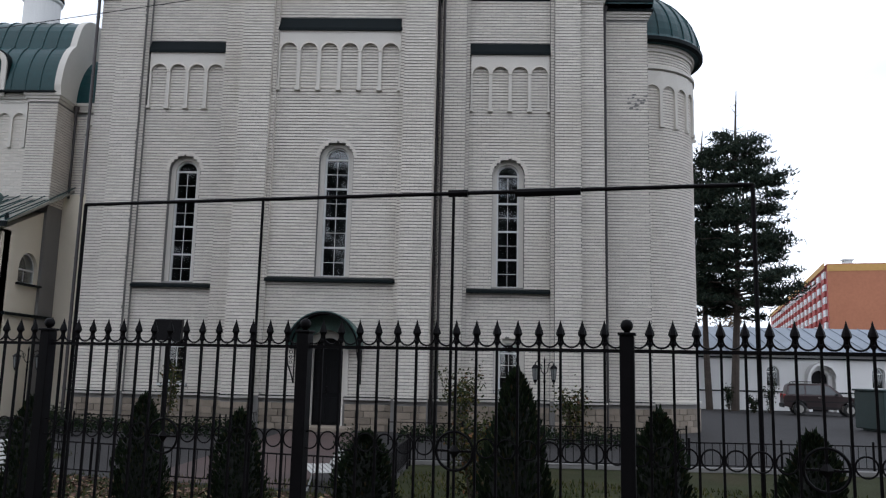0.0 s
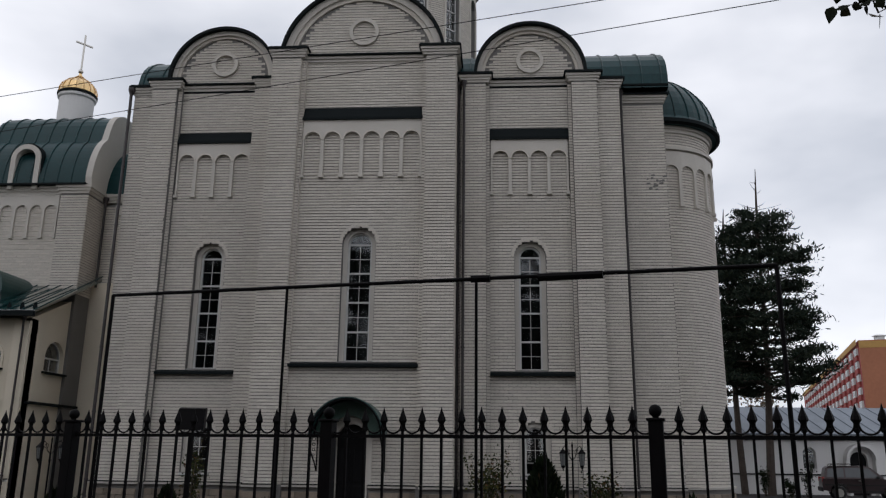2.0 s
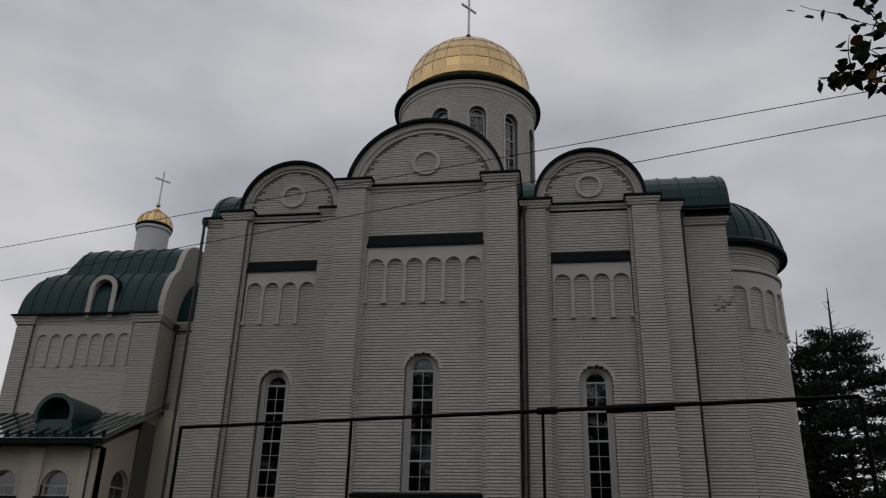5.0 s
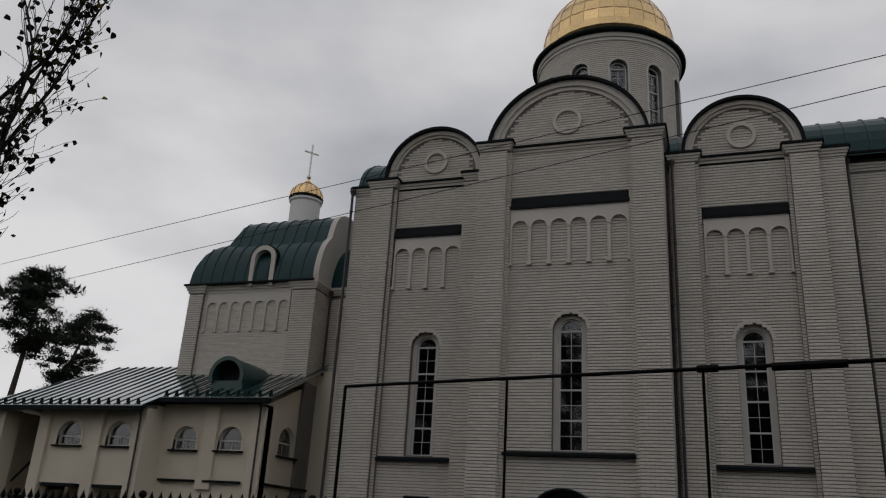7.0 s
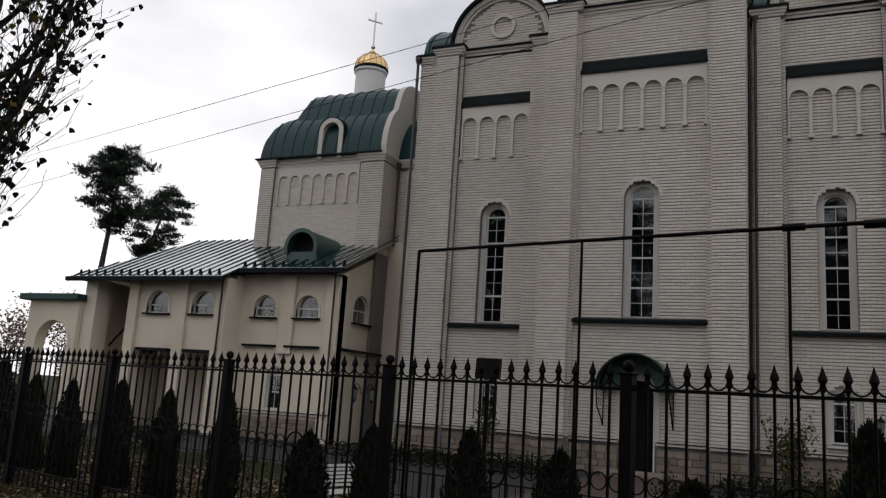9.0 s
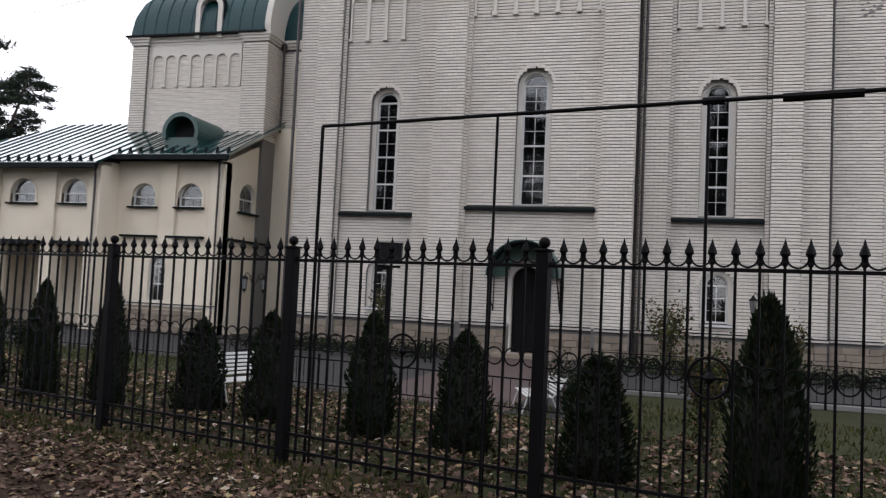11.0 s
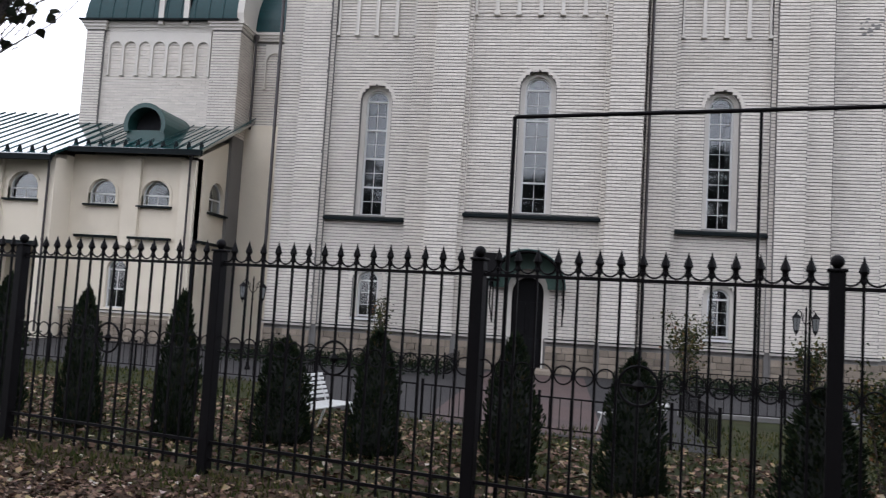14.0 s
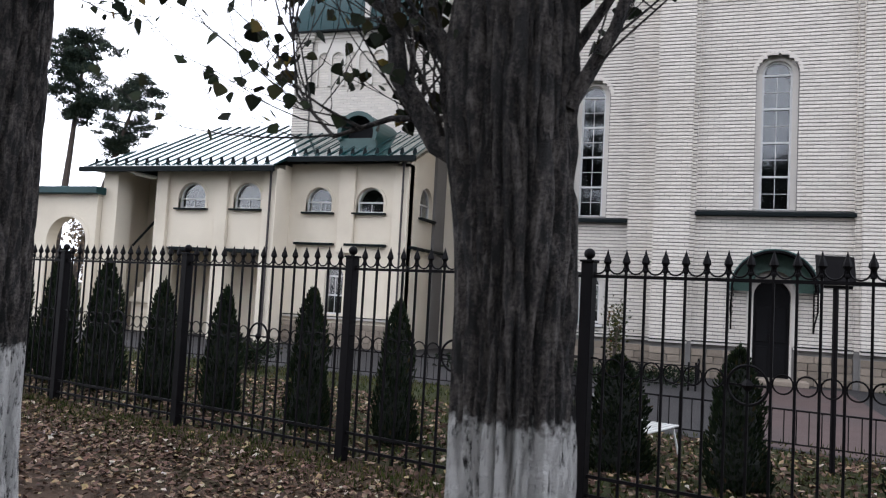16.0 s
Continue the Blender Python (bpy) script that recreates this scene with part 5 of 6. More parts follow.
def layered_pine(label, base, lean, height, crown0, reach, seed, trunk_r, dead_top, limbs):
    """A pine with whorled, sagging limbs that carry flat pads of needles, and a dead bare leader."""
    rng = random.Random(seed)
    t = thing("pine_tree", label, "pine tree", at=base)
    stem = [Vector((lean * q ** 1.2 + 0.06 * math.sin(6 * q + seed), 0.05 * math.cos(5 * q), height * q)) for q in [i / 14 for i in range(15)]]
    trunk = Mesh().tube(stem, [trunk_r * (1 - 0.8 * i / 14) + 0.02 for i in range(15)], 10)
    tip = stem[-1]
    trunk.tube([tip, tip + Vector((0.06, 0, dead_top * 0.5)), tip + Vector((0.14, 0, dead_top))], [0.07, 0.05, 0.018], 6)
    for q in range(11):
        a, z0 = rng.uniform(0, 6.28), dead_top * rng.uniform(0.02, 0.75)
        d = Vector((math.cos(a), math.sin(a), rng.uniform(0.1, 0.5))) * rng.uniform(0.25, 0.6 if z0 > 0.8 else 1.5)
        p0 = tip + Vector((0.05, 0, z0))
        trunk.tube([p0, p0 + d * 0.6, p0 + d + Vector((0, 0, 0.08))], [0.022, 0.012, 0.005], 4)
    part("trunk", trunk, BARK, t)
    wood, crown = Mesh(), Mesh()

    def pad(c, size):
        for j in range(70):
            off = Vector((rng.gauss(0, size), rng.gauss(0, size), rng.gauss(0, size * 0.36)))
            spray(rng, crown, c + off, (rng.uniform(-1, 1), rng.uniform(-1, 1), rng.uniform(-0.1, 1.1)), rng.uniform(0.16, 0.32), 0.26)

    for i in range(limbs):
        q = crown0 + (0.99 - crown0) * (i + rng.random()) / limbs
        k = min(int(q * 14), 13)
        p0 = stem[k].lerp(stem[k + 1], q * 14 - k)
        u = (q - crown0) / (1 - crown0)
        length = reach * (0.42 + 0.58 * (1 - u) ** 0.8) * min(0.60 + 3.0 * u, 1.0) * rng.uniform(0.5, 1.0)
        a = i * 2.4 + rng.gauss(0, 0.4)
        d = Vector((math.cos(a), math.sin(a), 0))
        sag = rng.uniform(-0.10, 0.12) + 0.25 * u
        pts = [p0, p0 + d * length * 0.4 + Vector((0, 0, length * (sag - 0.02))), p0 + d * length * 0.75 + Vector((0, 0, length * (sag - 0.06))), p0 + d * length + Vector((0, 0, length * (sag + 0.02)))]
        r = 0.075 * (1.1 - u)
        wood.tube(pts, [r, r * 0.7, r * 0.4, 0.012], 5)
        across = Vector((-d.y, d.x, 0))
        for j in range(max(int(length * 2.3), 2)):
            w = rng.uniform(0.38, 1.04)
            seg = min(int(w * 3), 2)
            c = pts[seg].lerp(pts[seg + 1], min(w * 3 - seg, 1.0)) + across * rng.gauss(0, 0.20 * length * 0.5) + Vector((0, 0, rng.uniform(-0.02, 0.16)))
            pad(c, rng.uniform(0.20, 0.36))
    for j in range(5):
        pad(tip + Vector((rng.gauss(0, 0.3), rng.gauss(0, 0.3), rng.uniform(-0.5, 0.1))), 0.22)
    part("branching", wood, BARK, t)
    part("crown", crown, NEEDLES, t)


layered_pine("tall old pine with a dead bare top beside the yard", (17.85, 20.0, 0), 0.45, 14.4, 0.34, 4.1, 5, 0.20, 2.9, 112)
layered_pine("tall dense pine behind the church apse", (16.75, 21.0, 0), -0.15, 13.4, 0.38, 2.5, 9, 0.17, 1.9, 72)
pine("pine_tree", "far slender pine with a bare leaning stem and flat crown", (-53.6, 30, 0), 22.0, 0.66, 3.2, (2.0, 0), 12, 0.42, 0.0, 110, 0.5)
pine("pine_tree", "far slender pine with a bare leaning stem and flat crown", (-52.2, 31, 0), 18.2, 0.66, 2.6, (5.6, 0), 17, 0.36, 0.0, 95, 0.5)


def shrub(name, label, at, height, width, leaf, count, size, mat, seed, stems=9, category="shrub"):
    rng = random.Random(seed)
    t = thing(name, label, category, at=at)
    st, lv = Mesh(), Mesh()
    for i in range(stems):
        a = rng.uniform(0, 6.28)
        tip = Vector((math.cos(a) * width * rng.uniform(0.2, 0.9), math.sin(a) * width * rng.uniform(0.2, 0.9), height * rng.uniform(0.7, 1.0)))
        mid = tip * 0.5 + Vector((0, 0, height * 0.12))
        st.tube([(tip.x * 0.1, tip.y * 0.1, 0), mid, tip], [0.014, 0.009, 0.004], 5)
        for j in range(count // stems):
            q = rng.random() ** 0.6
            low = Vector((tip.x * 0.1, tip.y * 0.1, height * 0.05))
            p = (mid.lerp(tip, q * 2 - 1) if q > 0.5 else low.lerp(mid, q * 2)) + Vector((rng.gauss(0, width * 0.18), rng.gauss(0, width * 0.18), rng.gauss(0, height * 0.09)))
            p.z = max(p.z, 0.05)
            scatter(rng, lv, p, (rng.uniform(-1, 1), rng.uniform(-1, 1), rng.uniform(0.1, 1)), size * rng.uniform(0.6, 1.2))
    part("branching", st, BARK, t)
    part("leaves", lv, mat, t)
    return t


shrub("rose_bush", "leggy autumn rose bush against the church wall", (-3.5, -2.6, 0), 1.75, 0.55, 0, 620, 0.09, SHRUBLEAF, 3)
shrub("rose_bush", "leggy green rose bush against the church wall", (3.9, -2.7, 0), 1.8, 0.75, 0, 1000, 0.10, SHRUBLEAF, 4)
shrub("rose_bush", "low bushy rose by the lantern", (6.6, -2.6, 0), 1.3, 0.6, 0, 800, 0.10, SHRUBLEAF, 5)
shrub("yellow_bush", "yellowing bush behind the thuja row", (4.15, -13.4, 0), 1.2, 0.42, 0, 1500, 0.06, SHRUBLEAF, 6)
shrub("dark_bush", "low dark clipped bush by the path", (-5.6, -4.2, 0), 0.7, 0.6, 0, 700, 0.07, THUJA, 7)
shrub("dark_bush", "low dark clipped bush by the path", (-10.1, -7.5, 0), 0.62, 0.9, 0, 1500, 0.07, THUJA, 8)
shrub("dark_bush", "low dark clipped bush by the yard", (2.3, -10.3, 0), 0.8, 0.45, 0, 500, 0.06, THUJA, 10)
for k, (x, y, h) in enumerate(((19.0, 18.5, 1.5), (20.2, 18.3, 1.0), (17.2, 19.2, 1.3), (18.0, 17.9, 0.8))):
    shrub("yard_bush", "small dark evergreen at the edge of the yard", (x, y, 0), h, 0.4, 0, 420, 0.12, THUJA, 20 + k)
for k in range(13):
    shrub("autumn_thicket", "pale leafless autumn thicket beyond the annex", (-71 + 4.2 * k, 26 + (k % 3) * 3, 0), 6.5 + (k * 37 % 5) * 0.6, 2.6, 0, 900, 0.35, AUTUMN, 40 + k, 26, "thicket")
for k in range(3):
    shrub("autumn_thicket", "pale leafless autumn thicket behind the pines", (16.2 + 2.6 * k, 33, 0), 7.0, 1.8, 0, 700, 0.3, AUTUMN, 60 + k, 22, "thicket")


def poplar(name, label, at, seed, limbs, height=7.0, r0=0.215, big=1.0, lean=0.0):
    """A furrowed poplar stem with lime wash, low limbs, thin shoots and the last leaves."""
    rng = random.Random(seed)
    t = thing(name, label, "poplar tree", at=at)
    n, rows = 128, 200
    v, f = [], []
    for i in range(rows + 1):
        z = height * i / rows
        flare, knot = 0.09 * math.exp(-z / 0.25), 0.08 * math.exp(-((z - 2.35) / 0.4) ** 2)
        base = r0 * (1 - 0.03 * z) + flare
        off = lean * max(z - 1.0, 0.0)
        for k in range(n):
            a = 2 * math.pi * k / n
            wob = 1.2 * noise.noise((math.cos(a) * 1.2 + seed, math.sin(a) * 1.2, z * 0.5)) * 0.03
            rid = (1 - min(abs(noise.noise((math.cos(a) * 6.0 + 7, math.sin(a) * 6.0 + seed, z * 1.5))) * 4.5, 1.0)) * 0.042
            fine = (1 - min(abs(noise.noise((math.cos(a) * 13, math.sin(a) * 13 + seed, z * 3.2))) * 3.0, 1.0)) * 0.014
            r = base + wob - rid - fine + 0.02 + knot * max(-math.cos(a), 0.0)
            v.append((r * math.cos(a) + off, r * math.sin(a), z))
    for i in range(rows):
        for k in range(n):
            a, b = i * n + k, i * n + (k + 1) % n
            f.append((a, b, b + n, a + n))
    part("trunk", Mesh().add(v, f), POPLARBARK, t, "dark furrowed bark lime-washed white at the foot", True)
    wood, leaves = Mesh(), Mesh()

    def leaf(p, size):
        d = Vector((rng.uniform(-0.5, 0.5), rng.uniform(-0.5, 0.5), rng.uniform(-1.0, -0.2))).normalized()
        s = Matrix.Rotation(rng.uniform(0, 6.28), 3, d) @ d.orthogonal().normalized()
        nn = d.cross(s)
        p = Vector(p)
        out = [(0, 0), (0.42, 0.18), (0.5, 0.38), (0.26, 0.75), (0, 1.05), (-0.26, 0.75), (-0.5, 0.38), (-0.42, 0.18)]
        leaves.add([p + (s * q[0] + d * q[1] + nn * 0.12 * abs(q[0])) * size for q in out], [(0, 1, 2, 3, 4), (0, 4, 5, 6, 7)])

    def shoot(p, d, length, r, depth, leafy):
        pts, p, d = [Vector(p)], Vector(p), Vector(d).normalized()
        steps = 5
        for i in range(steps):
            d = (d + Vector((rng.gauss(0, 0.14), rng.gauss(0, 0.14), rng.gauss(0.07, 0.08)))).normalized()
            p = p + d * length / steps
            pts.append(p.copy())
            if depth > 0 and rng.random() < 0.85:
                side_d = (d + Vector((rng.gauss(0, 0.7), rng.gauss(0, 0.7), rng.gauss(0.25, 0.3)))).normalized()
                shoot(p, side_d, length * rng.uniform(0.4, 0.65), r * 0.5, depth - 1, leafy)
            if depth <= 1:
                for q in range(2):
                    if rng.random() < leafy:
                        leaf(p + Vector((rng.gauss(0, 0.03), rng.gauss(0, 0.03), 0)), rng.uniform(0.035, 0.06) * big)
        wood.tube(pts, [max(r * (1 - 0.8 * i / steps), 0.002) for i in range(steps + 1)], 6 if r > 0.012 else 4)

    for path, r, leafy in limbs:
        pts = [Vector(p) for p in path]
        m = len(pts)
        wood.tube(pts, [r * (1 - 0.7 * i / (m - 1)) for i in range(m)], 9)
        for i in range(1, m):
            d = (pts[i] - pts[i - 1]).normalized()
            for q in range(4):
                pp = pts[i - 1].lerp(pts[i], rng.uniform(0.3, 1.0))
                dd = (d + Vector((rng.gauss(0, 0.6), rng.gauss(0, 0.6), rng.uniform(0.0, 0.9)))).normalized()
                shoot(pp, dd, rng.uniform(0.3, 0.8), max(r * 0.18, 0.005), 1, leafy * 0.62)
        shoot(pts[-1], pts[-1] - pts[-2], 0.7, r * 0.3, 1, leafy)
    part("branching", wood, POPLARBARK, t)
    part("leaves", leaves, POPLARLEAF, t)
    return t


poplar("poplar_tree", "thick street poplar with lime-washed foot and sparse leaves", (-1.705, -19.03, 0), 4, [
    ([(-0.12, 0.0, 2.05), (-0.30, 0.0, 2.14), (-0.46, 0.0, 2.38), (-0.52, 0.0, 2.75), (-0.6, 0.05, 3.2)], 0.055, 0.3),
    ([(-0.18, 0.0, 2.22), (-0.48, 0.0, 2.23), (-0.70, 0.0, 2.17), (-0.86, 0.0, 2.33), (-0.9, 0.0, 2.6)], 0.013, 0.4),
    ([(-0.12, -0.1, 2.25), (-0.30, -0.1, 2.5), (-0.40, -0.15, 3.1)], 0.045, 0.3),
    ([(-0.1, 0.05, 2.2), (-0.36, 0.1, 2.5), (-0.7, 0.1, 2.75), (-0.85, 0.1, 3.1)], 0.03, 0.35),
    ([(0.14, 0.0, 2.25), (0.28, 0.0, 2.5), (0.40, 0.0, 2.9), (0.52, 0.0, 3.4)], 0.028, 0.15),
    ([(0.14, 0.05, 2.45), (0.34, 0.05, 2.75), (0.48, 0.05, 3.2)], 0.02, 0.15),
    ([(0.1, 0.0, 2.8), (0.5, -0.1, 3.1), (0.9, -0.2, 3.5), (1.15, -0.3, 4.0)], 0.03, 0.35),
    ([(0.1, 0.0, 3.1), (0.6, 0.0, 3.5), (1.1, -0.1, 4.1), (1.3, -0.2, 4.7)], 0.035, 0.35),
    ([(0.1, 0.1, 2.6), (0.45, -0.1, 2.75), (0.75, -0.25, 3.0), (0.95, -0.3, 3.35)], 0.022, 0.35),
    ([(0.1, 0.0, 3.6), (0.5, -0.2, 4.1), (0.8, -0.4, 4.7), (0.9, -0.5, 5.2)], 0.03, 0.35),
    ([(-0.2, 0.0, 3.3), (0.6, -0.1, 3.7), (1.2, -0.15, 4.3), (1.55, -0.2, 5.0)], 0.024, 0.34),
    ([(-0.2, 0.0, 3.9), (0.7, -0.1, 4.3), (1.4, -0.15, 4.8), (1.75, -0.2, 5.4)], 0.024, 0.34),
    ([(-0.2, 0.0, 3.6), (0.7, 0.1, 4.0), (1.2, 0.1, 4.7), (1.45, 0.1, 5.3)], 0.024, 0.34),
    ([(-0.1, 0.0, 2.95), (0.6, -0.1, 3.15), (1.05, -0.15, 3.45), (1.3, -0.2, 3.95)], 0.022, 0.34),
    ([(-0.2, 0.0, 6.8), (0.0, 0.0, 8.0), (-0.1, 0.2, 9.5)], 0.12, 0.3),
], r0=0.186, lean=-0.02)
poplar("poplar_tree", "street poplar with lime-washed foot and hanging leaves", (-4.86, -18.28, 0), 11, [
    ([(0.1, 0.0, 3.0), (0.30, 0.0, 3.3), (0.45, 0.0, 3.5)], 0.03, 0.7),
    ([(0.1, 0.0, 3.2), (0.25, -0.05, 3.2), (0.38, -0.1, 3.15), (0.5, -0.1, 3.1)], 0.02, 0.5),
    ([(-0.1, 0.0, 3.0), (-0.5, 0.0, 3.5), (-0.9, 0.0, 4.2)], 0.05, 0.5),
    ([(0.0, 0.0, 6.8), (0.1, 0.0, 8.0), (0.2, 0.2, 9.5)], 0.12, 0.4),
], r0=0.23)
poplar("poplar_tree", "street poplar whose leafy bough hangs over the verge", (9.42, -20.9, -0.06), 23, [
    ([(-0.1, 0.0, 4.0), (-1.2, 0.6, 4.5), (-2.3, 1.2, 4.75), (-2.9, 1.5, 4.70)], 0.05, 1.0),
    ([(-0.1, 0.0, 4.2), (-1.3, 1.0, 4.7), (-2.4, 1.9, 4.9), (-2.9, 2.3, 4.85)], 0.05, 1.0),
    ([(-0.1, 0.0, 3.9), (-1.3, 0.9, 4.2), (-2.3, 1.5, 4.35), (-2.75, 1.75, 4.25)], 0.04, 1.0),
    ([(-0.1, 0.0, 4.0), (-1.2, 0.9, 4.5), (-2.1, 1.6, 4.6), (-2.7, 2.0, 4.55)], 0.04, 1.0),
    ([(-0.1, 0.0, 4.1), (-1.2, 0.8, 4.6), (-2.2, 1.5, 4.7), (-3.0, 1.9, 4.62)], 0.03, 1.0),
    ([(-0.1, 0.0, 4.3), (-1.2, 0.7, 4.8), (-2.1, 1.3, 5.0), (-2.9, 1.7, 5.05)], 0.03, 1.0),
    ([(-0.1, 0.0, 3.9), (-1.2, 0.8, 4.3), (-2.0, 1.4, 4.42), (-2.6, 1.8, 4.38)], 0.03, 1.0),
    ([(0.0, 0.0, 6.8), (0.2, 0.0, 8.0), (0.1, 0.2, 9.5)], 0.12, 0.5),
], r0=0.2, big=1.55)
# the park across the street, which the church windows mirror
for k, (x, y, h) in enumerate(((-30, -44, 19), (-22, -47, 18), (-26, -36, 17), (-18.5, -38, 18), (-9.0, -40, 18), (7, -40, 19), (12, -49, 17), (21, -44, 19), (29, -47, 18), (15, -37, 14), (25, -36, 17), (1.5, -43, 13), (-13, -43, 13.5), (-3.5, -46, 12.5), (4.5, -47, 14))):
    pine("pine_tree", "tall park pine across the street", (x, y, 0), h, 0.22, 4.6, (0.4, 0), 70 + k, 0.35, 0.0, 85, 0.6)

# low planting at the church foot
rng = random.Random(90)
bed = Mesh()
for i in range(5200):
    x = rng.uniform(-7.5, -1.7) if i % 2 else rng.uniform(2.3, 9.2)
    y = rng.uniform(-3.7, -0.5)
    h = 0.28 + 0.22 * noise.noise((x * 0.9, y * 0.9, 3.0))
    scatter(rng, bed, (x, y, rng.uniform(0.02, max(h, 0.1))), (rng.uniform(-1, 1), rng.uniform(-1, 1), rng.uniform(0.2, 1)), rng.uniform(0.06, 0.13))
tagged(part("bed_planting", bed, THUJA), "low dark evergreen planting along the church foot", "planting", kind="stuff")

# fallen leaves and grass
rng = random.Random(31)
litter = Mesh()
for i in range(34000):
    s, off = rng.uniform(-22, 9), -abs(rng.gauss(0, 1)) * 1.25 - rng.uniform(0.0, 1.2)
    if off < -3.9:
        continue
    x, y = by_fence(s, off)
    near = 1.0 if x > -9 else 1.4
    scatter(rng, litter, (x, y, 0.012 + rng.random() * 0.03), (rng.gauss(0, 0.35), rng.gauss(0, 0.35), 1), rng.uniform(0.035, 0.085) * near, 0.75, rng.uniform(-0.1, 0.3))
for i in range(13000):
    x, y = by_fence(rng.uniform(-14, 9), rng.uniform(0.0, 4.4))
    scatter(rng, litter, (x, y, 0.012 + rng.random() * 0.03), (rng.gauss(0, 0.35), rng.gauss(0, 0.35), 1), rng.uniform(0.05, 0.11), 0.75, rng.uniform(-0.1, 0.3))
for i in range(700):
    x, y = by_fence(rng.uniform(-16, 9), rng.uniform(-9, -3.5))
    scatter(rng, litter, (x, y, 0.014 + rng.random() * 0.02), (rng.gauss(0, 0.3), rng.gauss(0, 0.3), 1), rng.uniform(0.05, 0.1), 0.75, rng.uniform(-0.1, 0.3))
tagged(part("fallen_leaves", litter, FALLEN), "brown and ochre fallen leaves over the verge", "leaves", kind="stuff")
blades = Mesh()
for i in range(52000):
    if i % 5:
        x, y = by_fence(rng.uniform(-26, 16), rng.uniform(0.1, 7.4))
        edge = -10.2 if -3.3 < x < 2.8 else -7.85 if x > 2.8 else -7.4 + (x + 3.3) * -0.19
        if y > edge:
            continue
    else:
        x, y = by_fence(rng.uniform(-18, 10), -abs(rng.gauss(0, 0.55)))
    h = rng.uniform(0.03, 0.09)
    a = rng.uniform(0, 6.28)
    dx, dy, tx, ty = math.cos(a) * 0.012, math.sin(a) * 0.012, rng.gauss(0, 0.02), rng.gauss(0, 0.02)
    blades.add([(x - dx, y - dy, 0), (x + dx, y + dy, 0), (x + tx, y + ty, h)], [(0, 1, 2)])
tagged(part("grass", blades, GRASS), "thin yellow-green autumn grass", "grass", kind="stuff")

# ---------------------------------------------------------------- yard furniture
lawn_post_me = Mesh().tube([(0, 0, 0), (0, 0, 0.60)], 0.022, 6).data("railing_post", BLACKIRON)
lawn_bar_me = Mesh().tube([(0, 0, 0.12), (0, 0, 0.52)], 0.007, 5).data("bar", BLACKIRON)


def low_fence(points):
    f = thing("low_fence", "low black iron lawn railing with plain upright bars", "railing", "lawn railings")
    for (x0, y0), (x1, y1) in zip(points, points[1:]):
        L = math.hypot(x1 - x0, y1 - y0)
        m = Mesh()
        at = lambda q, z: (x0 + (x1 - x0) * q, y0 + (y1 - y0) * q, z)
        m.tube([at(0, 0.52), at(1, 0.52)], 0.012, 5).tube([at(0, 0.12), at(1, 0.12)], 0.010, 5)
        part("rail", m, BLACKIRON, f)
        k = max(int(L / 0.14), 1)
        for i in range(k + 1):
            part("railing_post" if i % 12 == 0 else "bar", lawn_post_me if i % 12 == 0 else lawn_bar_me, None, f).location = at(i / k, 0.0)


low_fence([(3.0, -7.9), (22.0, -6.9)])
low_fence([(-14.5, -6.2), (-9.0, -6.7), (-3.4, -7.8), (-3.3, -10.15), (-1.0, -10.75)])
low_fence([(-0.9, -10.8), (2.9, -11.8), (3.0, -7.9)])
low_fence([(-5.2, -3.9), (-1.6, -3.9), (-1.6, -1.2)])
low_fence([(2.2, -3.9), (9.0, -3.9)])
kerb = part("kerb", Mesh().box(3.0, 40.0, -7.72, -7.58, 0.0, 0.09, 0.01), MORTAR)
tagged(kerb, "grey concrete kerb between lawn and yard", "kerb", kind="structure")


def bench(at, turn, tall=0.8):
    b = thing("park_bench", "white slatted garden bench with thin metal legs", "bench", "white benches")
    b.matrix_basis = pose(*at, 0, 0, turn) @ Matrix.Diagonal((1, 1, tall, 1))
    for i in range(6):
        part("seat_slat", Mesh().box(-0.55, 0.55, -0.02 + 0.068 * i, 0.03 + 0.068 * i, 0.42, 0.44, 0.004), WHITESLAT, b)
    for i in range(6):
        sl = part("back_slat", Mesh().box(-0.55, 0.55, -0.01, 0.01, -0.022, 0.022, 0.004), WHITESLAT, b)
        sl.matrix_basis = pose(0, 0.42 + 0.022 * i, 0.50 + 0.065 * i, -16, 0, 0)
    for s in (-0.46, 0.46):
        part("leg", Mesh().tube([(s, -0.06, 0.0), (s, 0.02, 0.42), (s, 0.38, 0.42), (s, 0.56, 0.88)], 0.014, 6).tube([(s, 0.36, 0.42), (s, 0.48, 0.0)], 0.014, 6), WHITESLAT, b)


bench((-1.70, -12.55, 0), 72)
bench((1.72, -10.75, 0), -72, 0.6)


